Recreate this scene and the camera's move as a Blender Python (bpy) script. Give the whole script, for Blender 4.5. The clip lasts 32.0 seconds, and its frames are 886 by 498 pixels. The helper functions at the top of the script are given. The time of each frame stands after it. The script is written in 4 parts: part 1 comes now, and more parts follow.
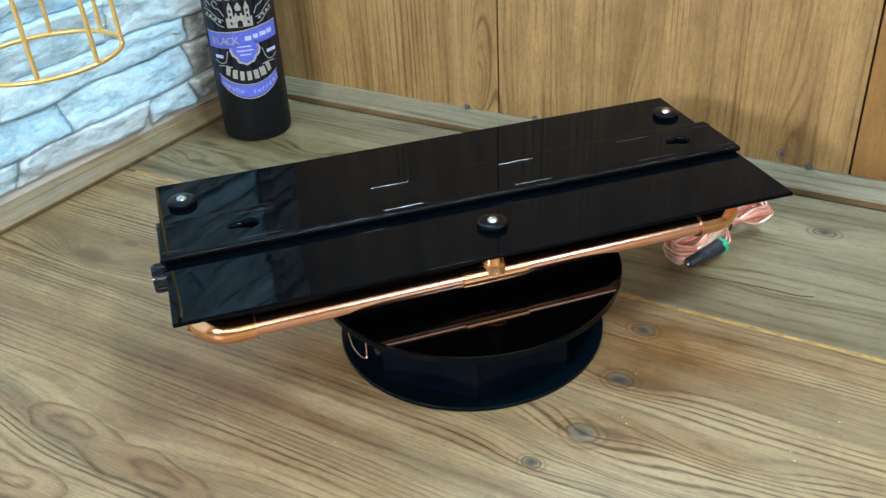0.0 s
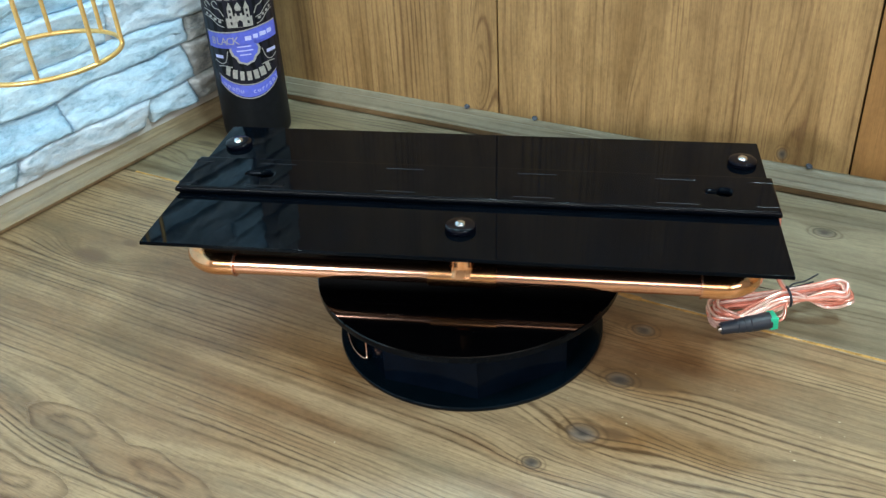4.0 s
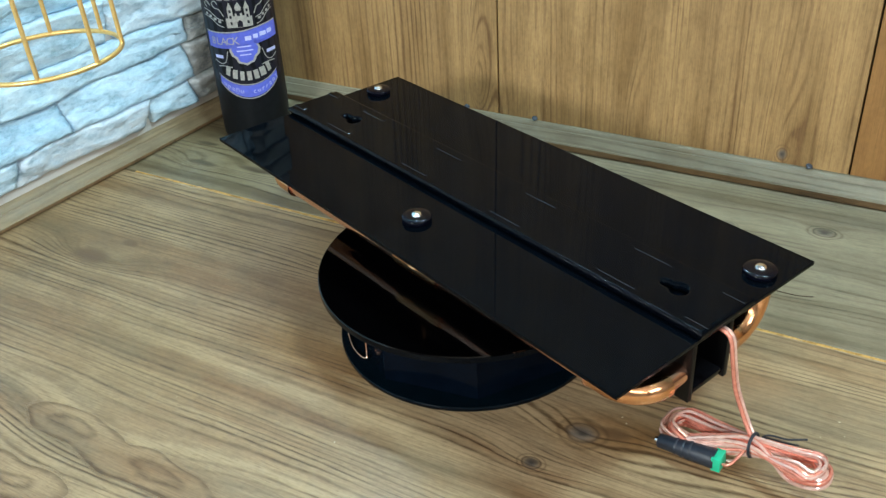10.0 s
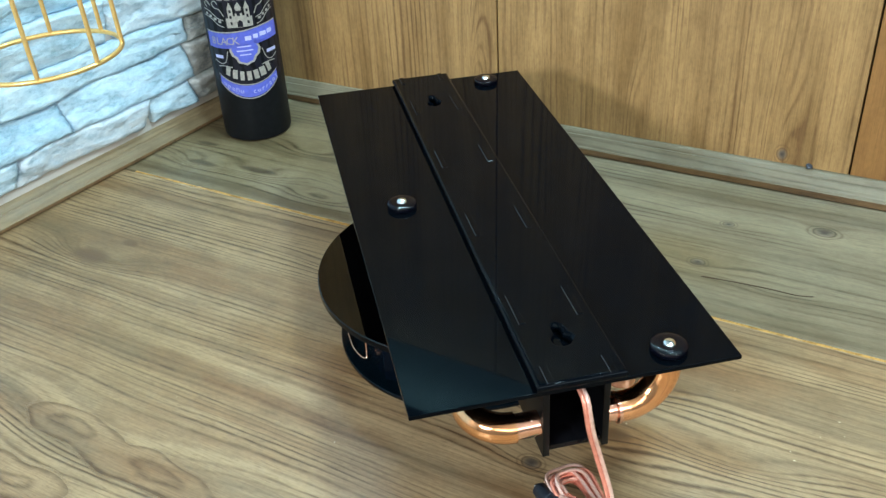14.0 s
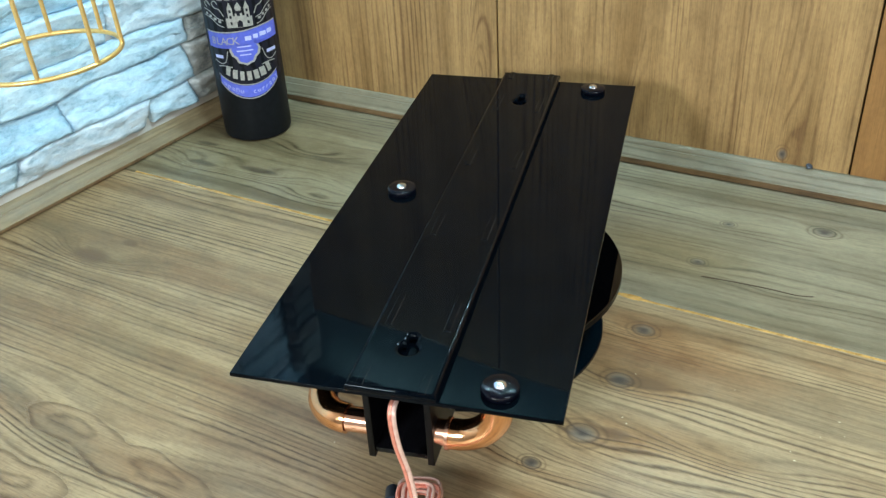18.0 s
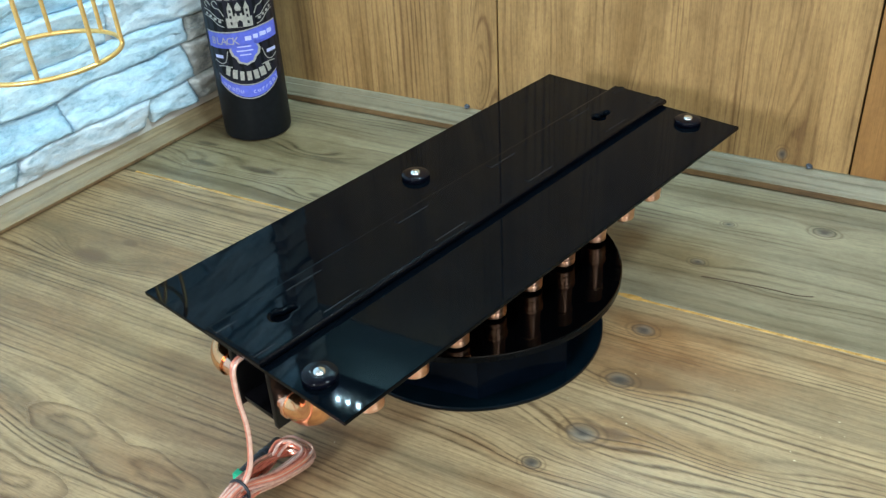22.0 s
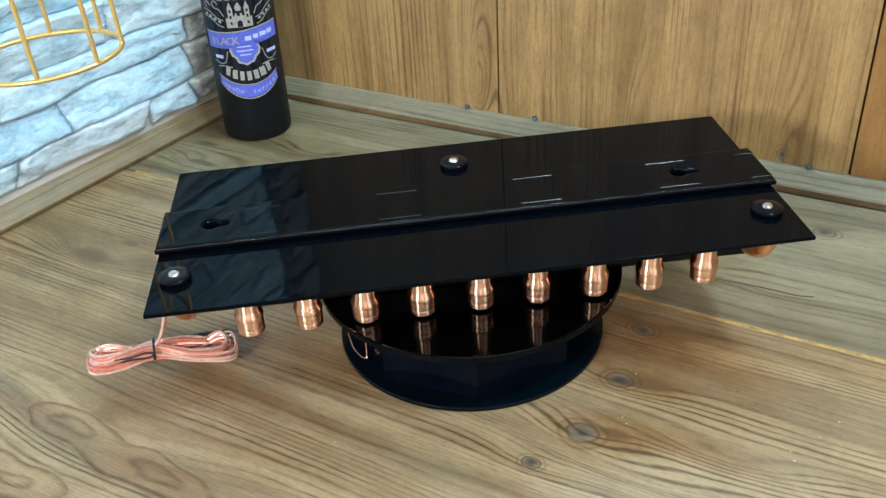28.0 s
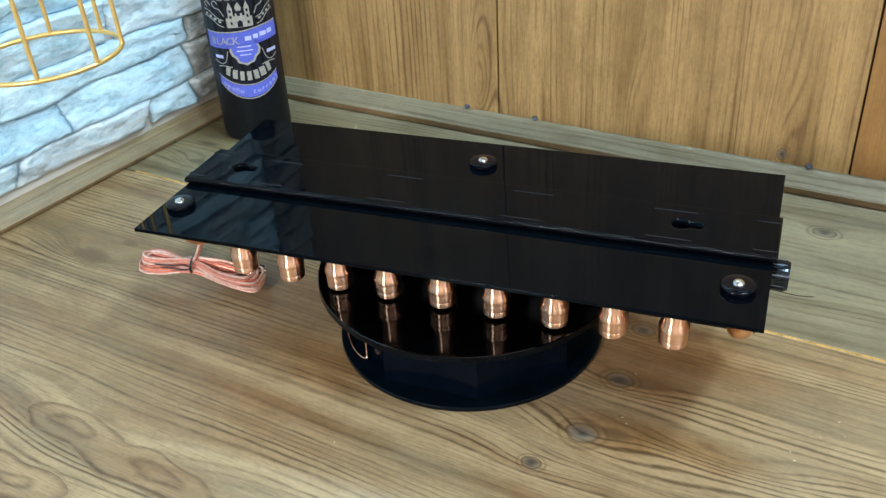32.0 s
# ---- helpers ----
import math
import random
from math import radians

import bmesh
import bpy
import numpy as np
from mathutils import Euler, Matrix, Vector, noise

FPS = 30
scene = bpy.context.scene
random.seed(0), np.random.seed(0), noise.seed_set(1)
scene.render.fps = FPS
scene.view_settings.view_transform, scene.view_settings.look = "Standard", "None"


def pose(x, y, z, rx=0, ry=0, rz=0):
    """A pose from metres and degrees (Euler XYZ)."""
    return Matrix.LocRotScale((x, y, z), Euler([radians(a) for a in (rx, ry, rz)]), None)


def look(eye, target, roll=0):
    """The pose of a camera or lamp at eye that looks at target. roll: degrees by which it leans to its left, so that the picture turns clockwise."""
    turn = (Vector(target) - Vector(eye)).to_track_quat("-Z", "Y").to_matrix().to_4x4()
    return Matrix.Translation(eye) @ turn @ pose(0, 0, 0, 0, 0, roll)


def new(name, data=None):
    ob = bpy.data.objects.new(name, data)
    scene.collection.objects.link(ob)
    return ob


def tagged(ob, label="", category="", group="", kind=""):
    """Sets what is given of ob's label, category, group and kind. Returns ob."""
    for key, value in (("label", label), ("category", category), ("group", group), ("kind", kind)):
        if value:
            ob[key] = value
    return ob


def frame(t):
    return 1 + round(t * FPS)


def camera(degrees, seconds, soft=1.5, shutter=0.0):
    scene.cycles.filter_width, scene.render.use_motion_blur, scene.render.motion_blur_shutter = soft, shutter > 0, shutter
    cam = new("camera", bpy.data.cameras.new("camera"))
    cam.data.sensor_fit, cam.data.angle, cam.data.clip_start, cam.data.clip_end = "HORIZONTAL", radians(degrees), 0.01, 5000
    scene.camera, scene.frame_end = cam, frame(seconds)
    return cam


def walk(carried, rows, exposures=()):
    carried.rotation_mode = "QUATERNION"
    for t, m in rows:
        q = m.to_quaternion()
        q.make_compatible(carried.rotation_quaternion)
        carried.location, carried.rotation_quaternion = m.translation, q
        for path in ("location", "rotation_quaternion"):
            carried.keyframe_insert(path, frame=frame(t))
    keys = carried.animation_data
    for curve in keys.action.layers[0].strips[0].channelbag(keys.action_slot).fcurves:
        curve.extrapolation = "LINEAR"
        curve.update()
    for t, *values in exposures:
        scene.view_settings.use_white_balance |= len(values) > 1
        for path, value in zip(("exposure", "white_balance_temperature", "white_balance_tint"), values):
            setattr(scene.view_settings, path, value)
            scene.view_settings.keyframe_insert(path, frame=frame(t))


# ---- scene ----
# The table top is z = 0; the turntable's axis stands at x = y = 0.
cam = camera(51.36, 32.0, soft=1.4)
EYE = Vector((0.0, -0.65, 0.4931))
PITCH, YAW, ROLL = radians(32.495), radians(-1.862), -3.455
AHEAD = Vector((math.sin(YAW) * math.cos(PITCH), math.cos(YAW) * math.cos(PITCH), -math.sin(PITCH)))
STAND = look(EYE, EYE + AHEAD, ROLL)
walk(cam, [(0, STAND), (32, STAND)], exposures=[(0, -0.06, 6080, 8), (2, -0.18, 6080, 8), (8.5, -0.16, 6050, 6), (12.5, -0.01, 5980, 4), (19, -0.03, 5980, 3), (24.5, -0.02, 6040, 6), (28, -0.03, 6110, 8), (32, -0.03, 6110, 8)])

# ---- light ----
world = bpy.data.worlds.new("world")
scene.world = world
world.use_nodes = True
world.node_tree.nodes["Background"].inputs[0].default_value = (0.75, 0.85, 1.0, 1)
world.node_tree.nodes["Background"].inputs[1].default_value = 0.05


def area_lamp(name, m, shape, size, size_y, power, colour):
    data = bpy.data.lights.new(name, "AREA")
    data.shape, data.size, data.size_y, data.energy, data.color = shape, size, size_y, power, colour
    ob = new(name, data)
    ob.matrix_basis = m
    return ob


# added area lamps behind the camera brighten the copper; work lamp at the side
REAR_LIGHT_AT = Vector((0.136, -2.242, 1.13))
RIGHT_LIGHT_AT = Vector((1.565, -2.255, 1.15))
SIDE_LAMP = look((-0.76, -1.13, 0.67), (0.25, 0.20, 0.10))
area_lamp("window_daylight", pose(*REAR_LIGHT_AT, 90, 0, 180 - 28.80) @ pose(0, 0, 0, 0, 180, 0), "RECTANGLE", 1.50, 0.50, 17.0, (1.0, 0.83, 0.66))
area_lamp("side_window_daylight", pose(*RIGHT_LIGHT_AT, 90, 0, 237.11) @ pose(0, 0, 0, 0, 180, 0), "RECTANGLE", 1.20, 0.80, 27.0, (1.0, 0.96, 0.96))
area_lamp("side_lamp_light", SIDE_LAMP, "RECTANGLE", 0.28, 0.15, 16.5, (0.98, 0.98, 0.95))
CEILING_LAMP = pose(0.58, -0.52, 1.45, 16, 20, 0)
area_lamp("ceiling_lamp_light", CEILING_LAMP, "RECTANGLE", 0.18, 0.26, 7.4, (0.80, 0.98, 1.0)).data.spread = radians(120)

# ---- materials ----


def material(name):
    m = bpy.data.materials.new(name)
    m.use_nodes = True
    t = m.node_tree
    return m, t, t.nodes["Principled BSDF"]


def node(t, kind, **values):
    n = t.nodes.new(kind)
    for key, value in values.items():
        n.inputs[key].default_value = value
    return n


def link(t, a, out, b, into):
    t.links.new(a.outputs[out], b.inputs[into])


def calc(t, op, a, b=None, c=None):
    n = t.nodes.new("ShaderNodeMath")
    n.operation = op
    for i, v in enumerate((a, b, c)):
        if v is None:
            continue
        if isinstance(v, (int, float)):
            n.inputs[i].default_value = v
        else:
            t.links.new(v, n.inputs[i])
    return n.outputs[0]


def ramp(t, fac, stops):
    n = t.nodes.new("ShaderNodeValToRGB")
    while len(n.color_ramp.elements) < len(stops):
        n.color_ramp.elements.new(0.5)
    for el, (pos, col) in zip(n.color_ramp.elements, stops):
        el.position, el.color = pos, (*col, 1)
    t.links.new(fac, n.inputs[0])
    return n.outputs[0]


def mix(t, fac, a, b, mode="MIX"):
    n = t.nodes.new("ShaderNodeMix")
    n.data_type, n.blend_type = "RGBA", mode
    for i, v in ((0, fac), (6, a), (7, b)):
        if isinstance(v, (int, float)):
            n.inputs[i].default_value = v
        elif isinstance(v, tuple):
            n.inputs[i].default_value = (*v, 1)
        else:
            t.links.new(v, n.inputs[i])
    return n.outputs[2]


def noise_of(t, vector, scale, detail=3.0, rough=0.55):
    n = node(t, "ShaderNodeTexNoise", Scale=scale, Detail=detail, Roughness=rough)
    t.links.new(vector, n.inputs["Vector"])
    return n.outputs[0]


def scaled(t, vector, x, y, z):
    n = node(t, "ShaderNodeMapping")
    n.inputs["Scale"].default_value = (x, y, z)
    t.links.new(vector, n.inputs["Vector"])
    return n.outputs[0]


def bump(t, bsdf, height, strength, distance):
    n = node(t, "ShaderNodeBump", Strength=strength, Distance=distance)
    t.links.new(height, n.inputs["Height"])
    link(t, n, "Normal", bsdf, "Normal")


def wood(name, upright, dark, light, stains, rings, knots, rough, wobble=0.004, streak=0.5, vary=0.0, islands=(), eyes=(), stain_shades=(), even=0.05):
    """Sawn softwood. Grain runs along the table's boards, or upwards if upright. rings: growth lines in a metre.
    knots: u, v, lift, length, width, core. islands: u, v, length, width of closed figures in the grain. eyes: u, v,
    length, width of brown ovals.
    stain_shades: u, v, length, width, tint of ragged patches that paint in stain and shade. even: how far the growth
    lines show where they fade."""
    m, t, bsdf = material(name)
    co = node(t, "ShaderNodeTexCoord")
    turn = node(t, "ShaderNodeMapping")
    turn.inputs["Rotation"].default_value = (0, 0, radians(28.83))
    link(t, co, "Object", turn, "Vector")
    sep = node(t, "ShaderNodeSeparateXYZ")
    link(t, turn, "Vector", sep, "Vector")
    u, v, w = (sep.outputs[2], sep.outputs[0], sep.outputs[1]) if upright else (sep.outputs[0], sep.outputs[1], sep.outputs[2])
    com = node(t, "ShaderNodeCombineXYZ")
    for i, o in enumerate((u, v, w)):
        t.links.new(o, com.inputs[i])
    grain = com.outputs[0]
    slow = noise_of(t, scaled(t, grain, 2.4, 10.0, 10.0), 1.0, 2.0)
    quick = noise_of(t, scaled(t, grain, 22.0, 70.0, 70.0), 1.0, 2.0)
    field = calc(t, "MULTIPLY_ADD", calc(t, "SUBTRACT", slow, 0.5), wobble * 4, v)
    field = calc(t, "MULTIPLY_ADD", calc(t, "SUBTRACT", quick, 0.5), wobble * 0.45, field)
    core = rim = pith = None
    for ku, kv, lift, length, width, size in knots:
        du, dv = calc(t, "SUBTRACT", u, ku), calc(t, "SUBTRACT", v, kv)
        d = calc(t, "ADD", calc(t, "POWER", calc(t, "DIVIDE", du, length), 2.0), calc(t, "POWER", calc(t, "DIVIDE", dv, width), 2.0))
        field = calc(t, "MULTIPLY_ADD", calc(t, "EXPONENT", calc(t, "MULTIPLY", d, -1.0)), lift, field)
        if size:
            far = calc(t, "SQRT", calc(t, "ADD", calc(t, "POWER", du, 2.0), calc(t, "MULTIPLY", calc(t, "POWER", dv, 2.0), 1.6)))
            far = calc(t, "DIVIDE", calc(t, "MULTIPLY_ADD", calc(t, "SUBTRACT", quick, 0.5), size * 0.7, far), size)
            e = calc(t, "EXPONENT", calc(t, "MULTIPLY", calc(t, "POWER", far, 4.5), -1.0))
            o = calc(t, "EXPONENT", calc(t, "MULTIPLY", calc(t, "POWER", calc(t, "SUBTRACT", far, 1.12), 2.0), -45.0))
            o = calc(t, "MAXIMUM", o, calc(t, "MULTIPLY", calc(t, "EXPONENT", calc(t, "MULTIPLY", calc(t, "POWER", calc(t, "SUBTRACT", far, 1.75), 2.0), -40.0)), 0.55))
            e2 = calc(t, "EXPONENT", calc(t, "MULTIPLY", calc(t, "POWER", calc(t, "MULTIPLY", far, 2.4), 2.0), -1.0))
            pith = e2 if pith is None else calc(t, "MAXIMUM", pith, e2)
            core = e if core is None else calc(t, "MAXIMUM", core, e)
            rim = o if rim is None else calc(t, "MAXIMUM", rim, o)
    # growth lines: thin and dark, unevenly spaced, fading in places
    c2 = node(t, "ShaderNodeCombineXYZ")
    t.links.new(field, c2.inputs[0])
    t.links.new(calc(t, "MULTIPLY", u, 0.03), c2.inputs[1])
    uneven = noise_of(t, c2.outputs[0], rings * 0.16, 2.0)
    phase = calc(t, "MULTIPLY_ADD", uneven, 5.0, calc(t, "MULTIPLY", field, rings))
    isle = None
    warp_u = noise_of(t, scaled(t, grain, 11.0, 38.0, 38.0), 1.0, 1.0, 0.4)
    warp_v = noise_of(t, scaled(t, grain, 13.0, 26.0, 50.0), 1.3, 1.0, 0.4)
    for iu, iv, length, width in islands:
        du = calc(t, "SUBTRACT", calc(t, "MULTIPLY_ADD", calc(t, "SUBTRACT", warp_u, 0.5), 0.085, u), iu)
        dv = calc(t, "SUBTRACT", calc(t, "MULTIPLY_ADD", calc(t, "SUBTRACT", warp_v, 0.5), 0.024, v), iv)
        d = calc(t, "ADD", calc(t, "POWER", calc(t, "DIVIDE", du, length), 2.0), calc(t, "POWER", calc(t, "DIVIDE", dv, width), 2.0))
        g = calc(t, "EXPONENT", calc(t, "MULTIPLY", d, -1.0))
        isle = g if isle is None else calc(t, "ADD", isle, g)
    if isle is not None:
        inside = ramp(t, isle, [(0.10, (0, 0, 0)), (0.16, (1, 1, 1))])
        own = calc(t, "MULTIPLY_ADD", isle, 1.5, -0.02)
        phase = calc(t, "ADD", calc(t, "MULTIPLY", phase, calc(t, "SUBTRACT", 1.0, inside)), calc(t, "MULTIPLY", own, inside))
    wave = calc(t, "MULTIPLY_ADD", calc(t, "SINE", calc(t, "MULTIPLY", phase, 6.2832)), 0.5, 0.5)
    line = calc(t, "POWER", wave, 3.5)
    fade = ramp(t, noise_of(t, scaled(t, grain, 6.0, 30.0, 30.0), 1.0, 4.0, 0.6), [(0.36, (even, even, even)), (0.62, (1, 1, 1))])
    band = ramp(t, noise_of(t, c2.outputs[0], rings * 0.22, 2.0), [(0.40, (0.12 + even * 0.5,) * 3), (0.58, (1, 1, 1))])
    ragged = ramp(t, noise_of(t, scaled(t, grain, 60.0, 420.0, 420.0), 1.0, 3.0), [(0.30, (0.45, 0.45, 0.45)), (0.60, (1, 1, 1))])
    fade = calc(t, "MULTIPLY", fade, band)
    if isle is not None:
        fade = calc(t, "MAXIMUM", fade, calc(t, "MULTIPLY", inside, calc(t, "MULTIPLY_ADD", quick, 0.9, 0.0)))
    line = calc(t, "MULTIPLY", calc(t, "MULTIPLY", line, fade), ragged)
    broad = noise_of(t, c2.outputs[0], rings * 0.20, 3.0)
    fibre = noise_of(t, scaled(t, grain, 30.0, 800.0, 800.0), 1.0, 4.0, 0.65)
    pores = ramp(t, noise_of(t, scaled(t, grain, 75.0, 620.0, 620.0), 1.0, 2.0), [(0.60, (0, 0, 0)), (0.70, (1, 1, 1))])
    flecks = ramp(t, noise_of(t, scaled(t, grain, 190.0, 260.0, 260.0), 1.0, 3.0), [(0.34, (0.80, 0.79, 0.77)), (0.50, (1, 1, 1)), (0.68, (1.16, 1.15, 1.12))])
    patch = noise_of(t, scaled(t, grain, 3.2, 8.0, 8.0), 1.5, 4.0, 0.6)
    mottle = noise_of(t, scaled(t, grain, 26.0, 48.0, 48.0), 1.0, 4.0, 0.65)
    colour = mix(t, ramp(t, patch, [(0.40, (0, 0, 0)), (0.58, (1, 1, 1))]), stains[0], stains[1])
    colour = mix(t, ramp(t, broad, [(0.36, (0, 0, 0)), (0.58, (1, 1, 1))]), colour, light)
    colour = mix(t, 0.55, colour, ramp(t, mottle, [(0.28, (0.66, 0.64, 0.62)), (0.5, (1, 1, 1)), (0.72, (1.22, 1.2, 1.16))]), "MULTIPLY")
    if isle is not None:
        colour = mix(t, calc(t, "MULTIPLY", inside, 0.30), colour, stains[0])
    colour = mix(t, calc(t, "MINIMUM", calc(t, "MULTIPLY", line, 1.3), 0.80), colour, dark)
    colour = mix(t, calc(t, "MULTIPLY", pores, streak * 0.7), colour, dark)
    colour = mix(t, streak, colour, flecks, "MULTIPLY")
    colour = mix(t, min(1.0, streak * 1.4), colour, ramp(t, fibre, [(0.3, (0.58, 0.55, 0.52)), (0.62, (1.12, 1.12, 1.12))]), "MULTIPLY")
    for wu, wv, length, width, tint in stain_shades:
        du, dv = calc(t, "DIVIDE", calc(t, "SUBTRACT", u, wu), length), calc(t, "DIVIDE", calc(t, "SUBTRACT", v, wv), width)
        d = calc(t, "ADD", calc(t, "POWER", du, 2.0), calc(t, "POWER", dv, 2.0))
        d = calc(t, "ADD", d, calc(t, "ADD", calc(t, "MULTIPLY_ADD", mottle, 1.8, -0.9), calc(t, "MULTIPLY_ADD", broad, 2.0, -1.0)))
        patch_fac = calc(t, "EXPONENT", calc(t, "MULTIPLY", calc(t, "POWER", calc(t, "MAXIMUM", d, 0.0), 1.5), -1.0))
        colour = mix(t, patch_fac, colour, tint, "MULTIPLY")
    for eu, ev, length, width in eyes:
        du, dv = calc(t, "DIVIDE", calc(t, "SUBTRACT", u, eu), length), calc(t, "DIVIDE", calc(t, "SUBTRACT", v, ev), width)
        d = calc(t, "ADD", calc(t, "POWER", du, 2.0), calc(t, "POWER", dv, 2.0))
        d = calc(t, "MULTIPLY_ADD", calc(t, "SUBTRACT", quick, 0.5), 1.1, d)
        oval = calc(t, "MULTIPLY", calc(t, "EXPONENT", calc(t, "MULTIPLY", calc(t, "POWER", calc(t, "MAXIMUM", d, 0.0), 3.0), -1.0)), 0.88)
        colour = mix(t, oval, colour, tuple(0.62 * a + 0.38 * b for a, b in zip(dark, stains[0])))
    if core is not None:
        colour = mix(t, calc(t, "MULTIPLY", rim, 0.75), colour, dark)
        heart = ramp(t, quick, [(0.40, (0.060, 0.050, 0.042)), (0.52, (0.140, 0.122, 0.104)), (0.66, (0.200, 0.178, 0.150))])
        colour = mix(t, calc(t, "MULTIPLY", core, 0.85), colour, heart)
        colour = mix(t, calc(t, "MULTIPLY", pith, 0.95), colour, (0.045, 0.040, 0.036))
    if vary:
        info = node(t, "ShaderNodeObjectInfo")
        colour = mix(t, vary, colour, ramp(t, info.outputs["Random"], [(0.0, (0.7, 0.68, 0.66)), (1.0, (1.2, 1.1, 1.0))]), "MULTIPLY")
    t.links.new(colour, bsdf.inputs["Base Color"])
    t.links.new(calc(t, "MULTIPLY_ADD", mottle, 0.30, rough - 0.12), bsdf.inputs["Roughness"])
    height = calc(t, "ADD", calc(t, "MULTIPLY", line, -0.6), calc(t, "MULTIPLY", fibre, 0.35))
    bump(t, bsdf, calc(t, "ADD", height, calc(t, "MULTIPLY", mottle, 0.3)), 0.4, 0.0012)
    return m


# u along the boards and v across them, for the knots of the table
TABLE_KNOTS = [
    (0.138, -0.086, 0.018, 0.045, 0.018, 0.0110), (0.142, -0.016, 0.012, 0.036, 0.014, 0.0095), (0.139, 0.054, 0.008, 0.030, 0.012, 0.0085),
    (0.151, 0.178, 0.010, 0.030, 0.012, 0.007), (0.249, 0.275, 0.010, 0.030, 0.012, 0.008), (0.116, -0.130, 0.010, 0.035, 0.012, 0.006),
    (-0.215, -0.252, 0.020, 0.080, 0.040, 0), (-0.120, -0.259, 0.016, 0.080, 0.035, 0), (-0.235, -0.315, 0.016, 0.070, 0.030, 0),
    (-0.405, -0.060, 0.026, 0.060, 0.020, 0), (-0.113, 0.020, 0.014, 0.060, 0.014, 0), (0.190, -0.105, 0.020, 0.070, 0.018, 0),
    (0.30, -0.24, 0.026, 0.08, 0.02, 0), (-0.46, 0.17, 0.024, 0.08, 0.02, 0),
    (0.241, -0.069, 0.020, 0.085, 0.020, 0)]
REAR_KNOTS = [(0.151, 0.177, 0.010, 0.030, 0.012, 0.006), (0.160, 0.256, 0.008, 0.030, 0.010, 0.005), (0.248, 0.277, 0.012, 0.036, 0.014, 0.009), (0.226, 0.154, 0.008, 0.040, 0.010, 0),
    (-0.440, 0.143, 0.022, 0.050, 0.016, 0), (-0.362, 0.153, 0.024, 0.055, 0.018, 0), (-0.33, 0.22, 0.026, 0.06, 0.018, 0), (-0.20, 0.17, 0.024, 0.06, 0.018, 0), (-0.26, 0.13, 0.020, 0.05, 0.014, 0)]
WALL_KNOTS = [(0.05, -0.179, 0.030, 0.050, 0.016, 0), (0.12, -0.176, 0.04, 0.12, 0.026, 0), (0.035, 0.185, 0.020, 0.07, 0.016, 0.006),
              (0.03, 0.02, 0.02, 0.10, 0.02, 0)]
TABLE_ISLANDS = [(-0.222, -0.250, 0.034, 0.013), (-0.125, -0.262, 0.050, 0.011), (-0.230, -0.312, 0.050, 0.013)]
TABLE_EYES = [(0.160, -0.076, 0.0125, 0.0062), (0.166, -0.011, 0.0170, 0.0085), (-0.405, -0.062, 0.0230, 0.0110), (-0.385, -0.028, 0.0100, 0.0050)]
# brown stains, with shade right of the drum and dimmer light leftwards painted in
TABLE_STAIN_SHADES = [(0.165, 0.045, 0.085, 0.030, (0.76, 0.58, 0.43)), (0.155, -0.012, 0.050, 0.020, (0.78, 0.63, 0.48)), (0.150, -0.085, 0.042, 0.020, (0.90, 0.80, 0.68)), (0.205, -0.070, 0.060, 0.018, (0.88, 0.76, 0.60)),
                (-0.095, -0.095, 0.090, 0.030, (0.84, 0.72, 0.56)), (-0.420, -0.020, 0.150, 0.140, (0.80, 0.76, 0.67)), (-0.240, -0.160, 0.100, 0.060, (0.92, 0.88, 0.80))]
WOOD_TABLE = wood("table_wood", False, (0.068, 0.037, 0.016), (0.365, 0.272, 0.156), ((0.226, 0.138, 0.068), (0.224, 0.172, 0.103)), 165.0, TABLE_KNOTS, 0.33, 0.0050, 0.40, islands=TABLE_ISLANDS, eyes=TABLE_EYES, stain_shades=TABLE_STAIN_SHADES, even=0.22)
# cooler light at the back is put into this greyer wood colour
WOOD_TABLE_REAR = wood("cool_light_table_wood", False, (0.050, 0.036, 0.020), (0.275, 0.246, 0.168), ((0.150, 0.124, 0.076), (0.180, 0.162, 0.114)), 105.0, REAR_KNOTS, 0.33, 0.0085, 0.34, eyes=[(-0.440, 0.146, 0.022, 0.0055), (-0.362, 0.157, 0.026, 0.0060), (-0.300, 0.212, 0.030, 0.0060), (-0.470, 0.190, 0.018, 0.0040)],
                       # the wide left patch paints in dimmer light besides its brown tone
                       stain_shades=[(-0.430, 0.190, 0.200, 0.140, (0.80, 0.74, 0.60)), (0.120, 0.180, 0.080, 0.040, (0.88, 0.80, 0.66))])
WOOD_WALL = wood("panel_wood", True, (0.140, 0.072, 0.026), (0.405, 0.260, 0.108), ((0.228, 0.134, 0.046), (0.290, 0.180, 0.072)), 125.0, WALL_KNOTS, 0.45, 0.003, 0.38, 0.2)
WOOD_WALL_ORANGE = wood("orange_panel_wood", True, (0.17, 0.075, 0.022), (0.295, 0.150, 0.045), ((0.232, 0.113, 0.033), (0.262, 0.140, 0.047)), 90.0, [], 0.4, 0.003, 0.3)
WOOD_TRIM = wood("trim_wood", False, (0.095, 0.078, 0.048), (0.225, 0.200, 0.138), ((0.165, 0.140, 0.090), (0.185, 0.172, 0.124)), 150.0, [], 0.4, 0.003, 0.2)


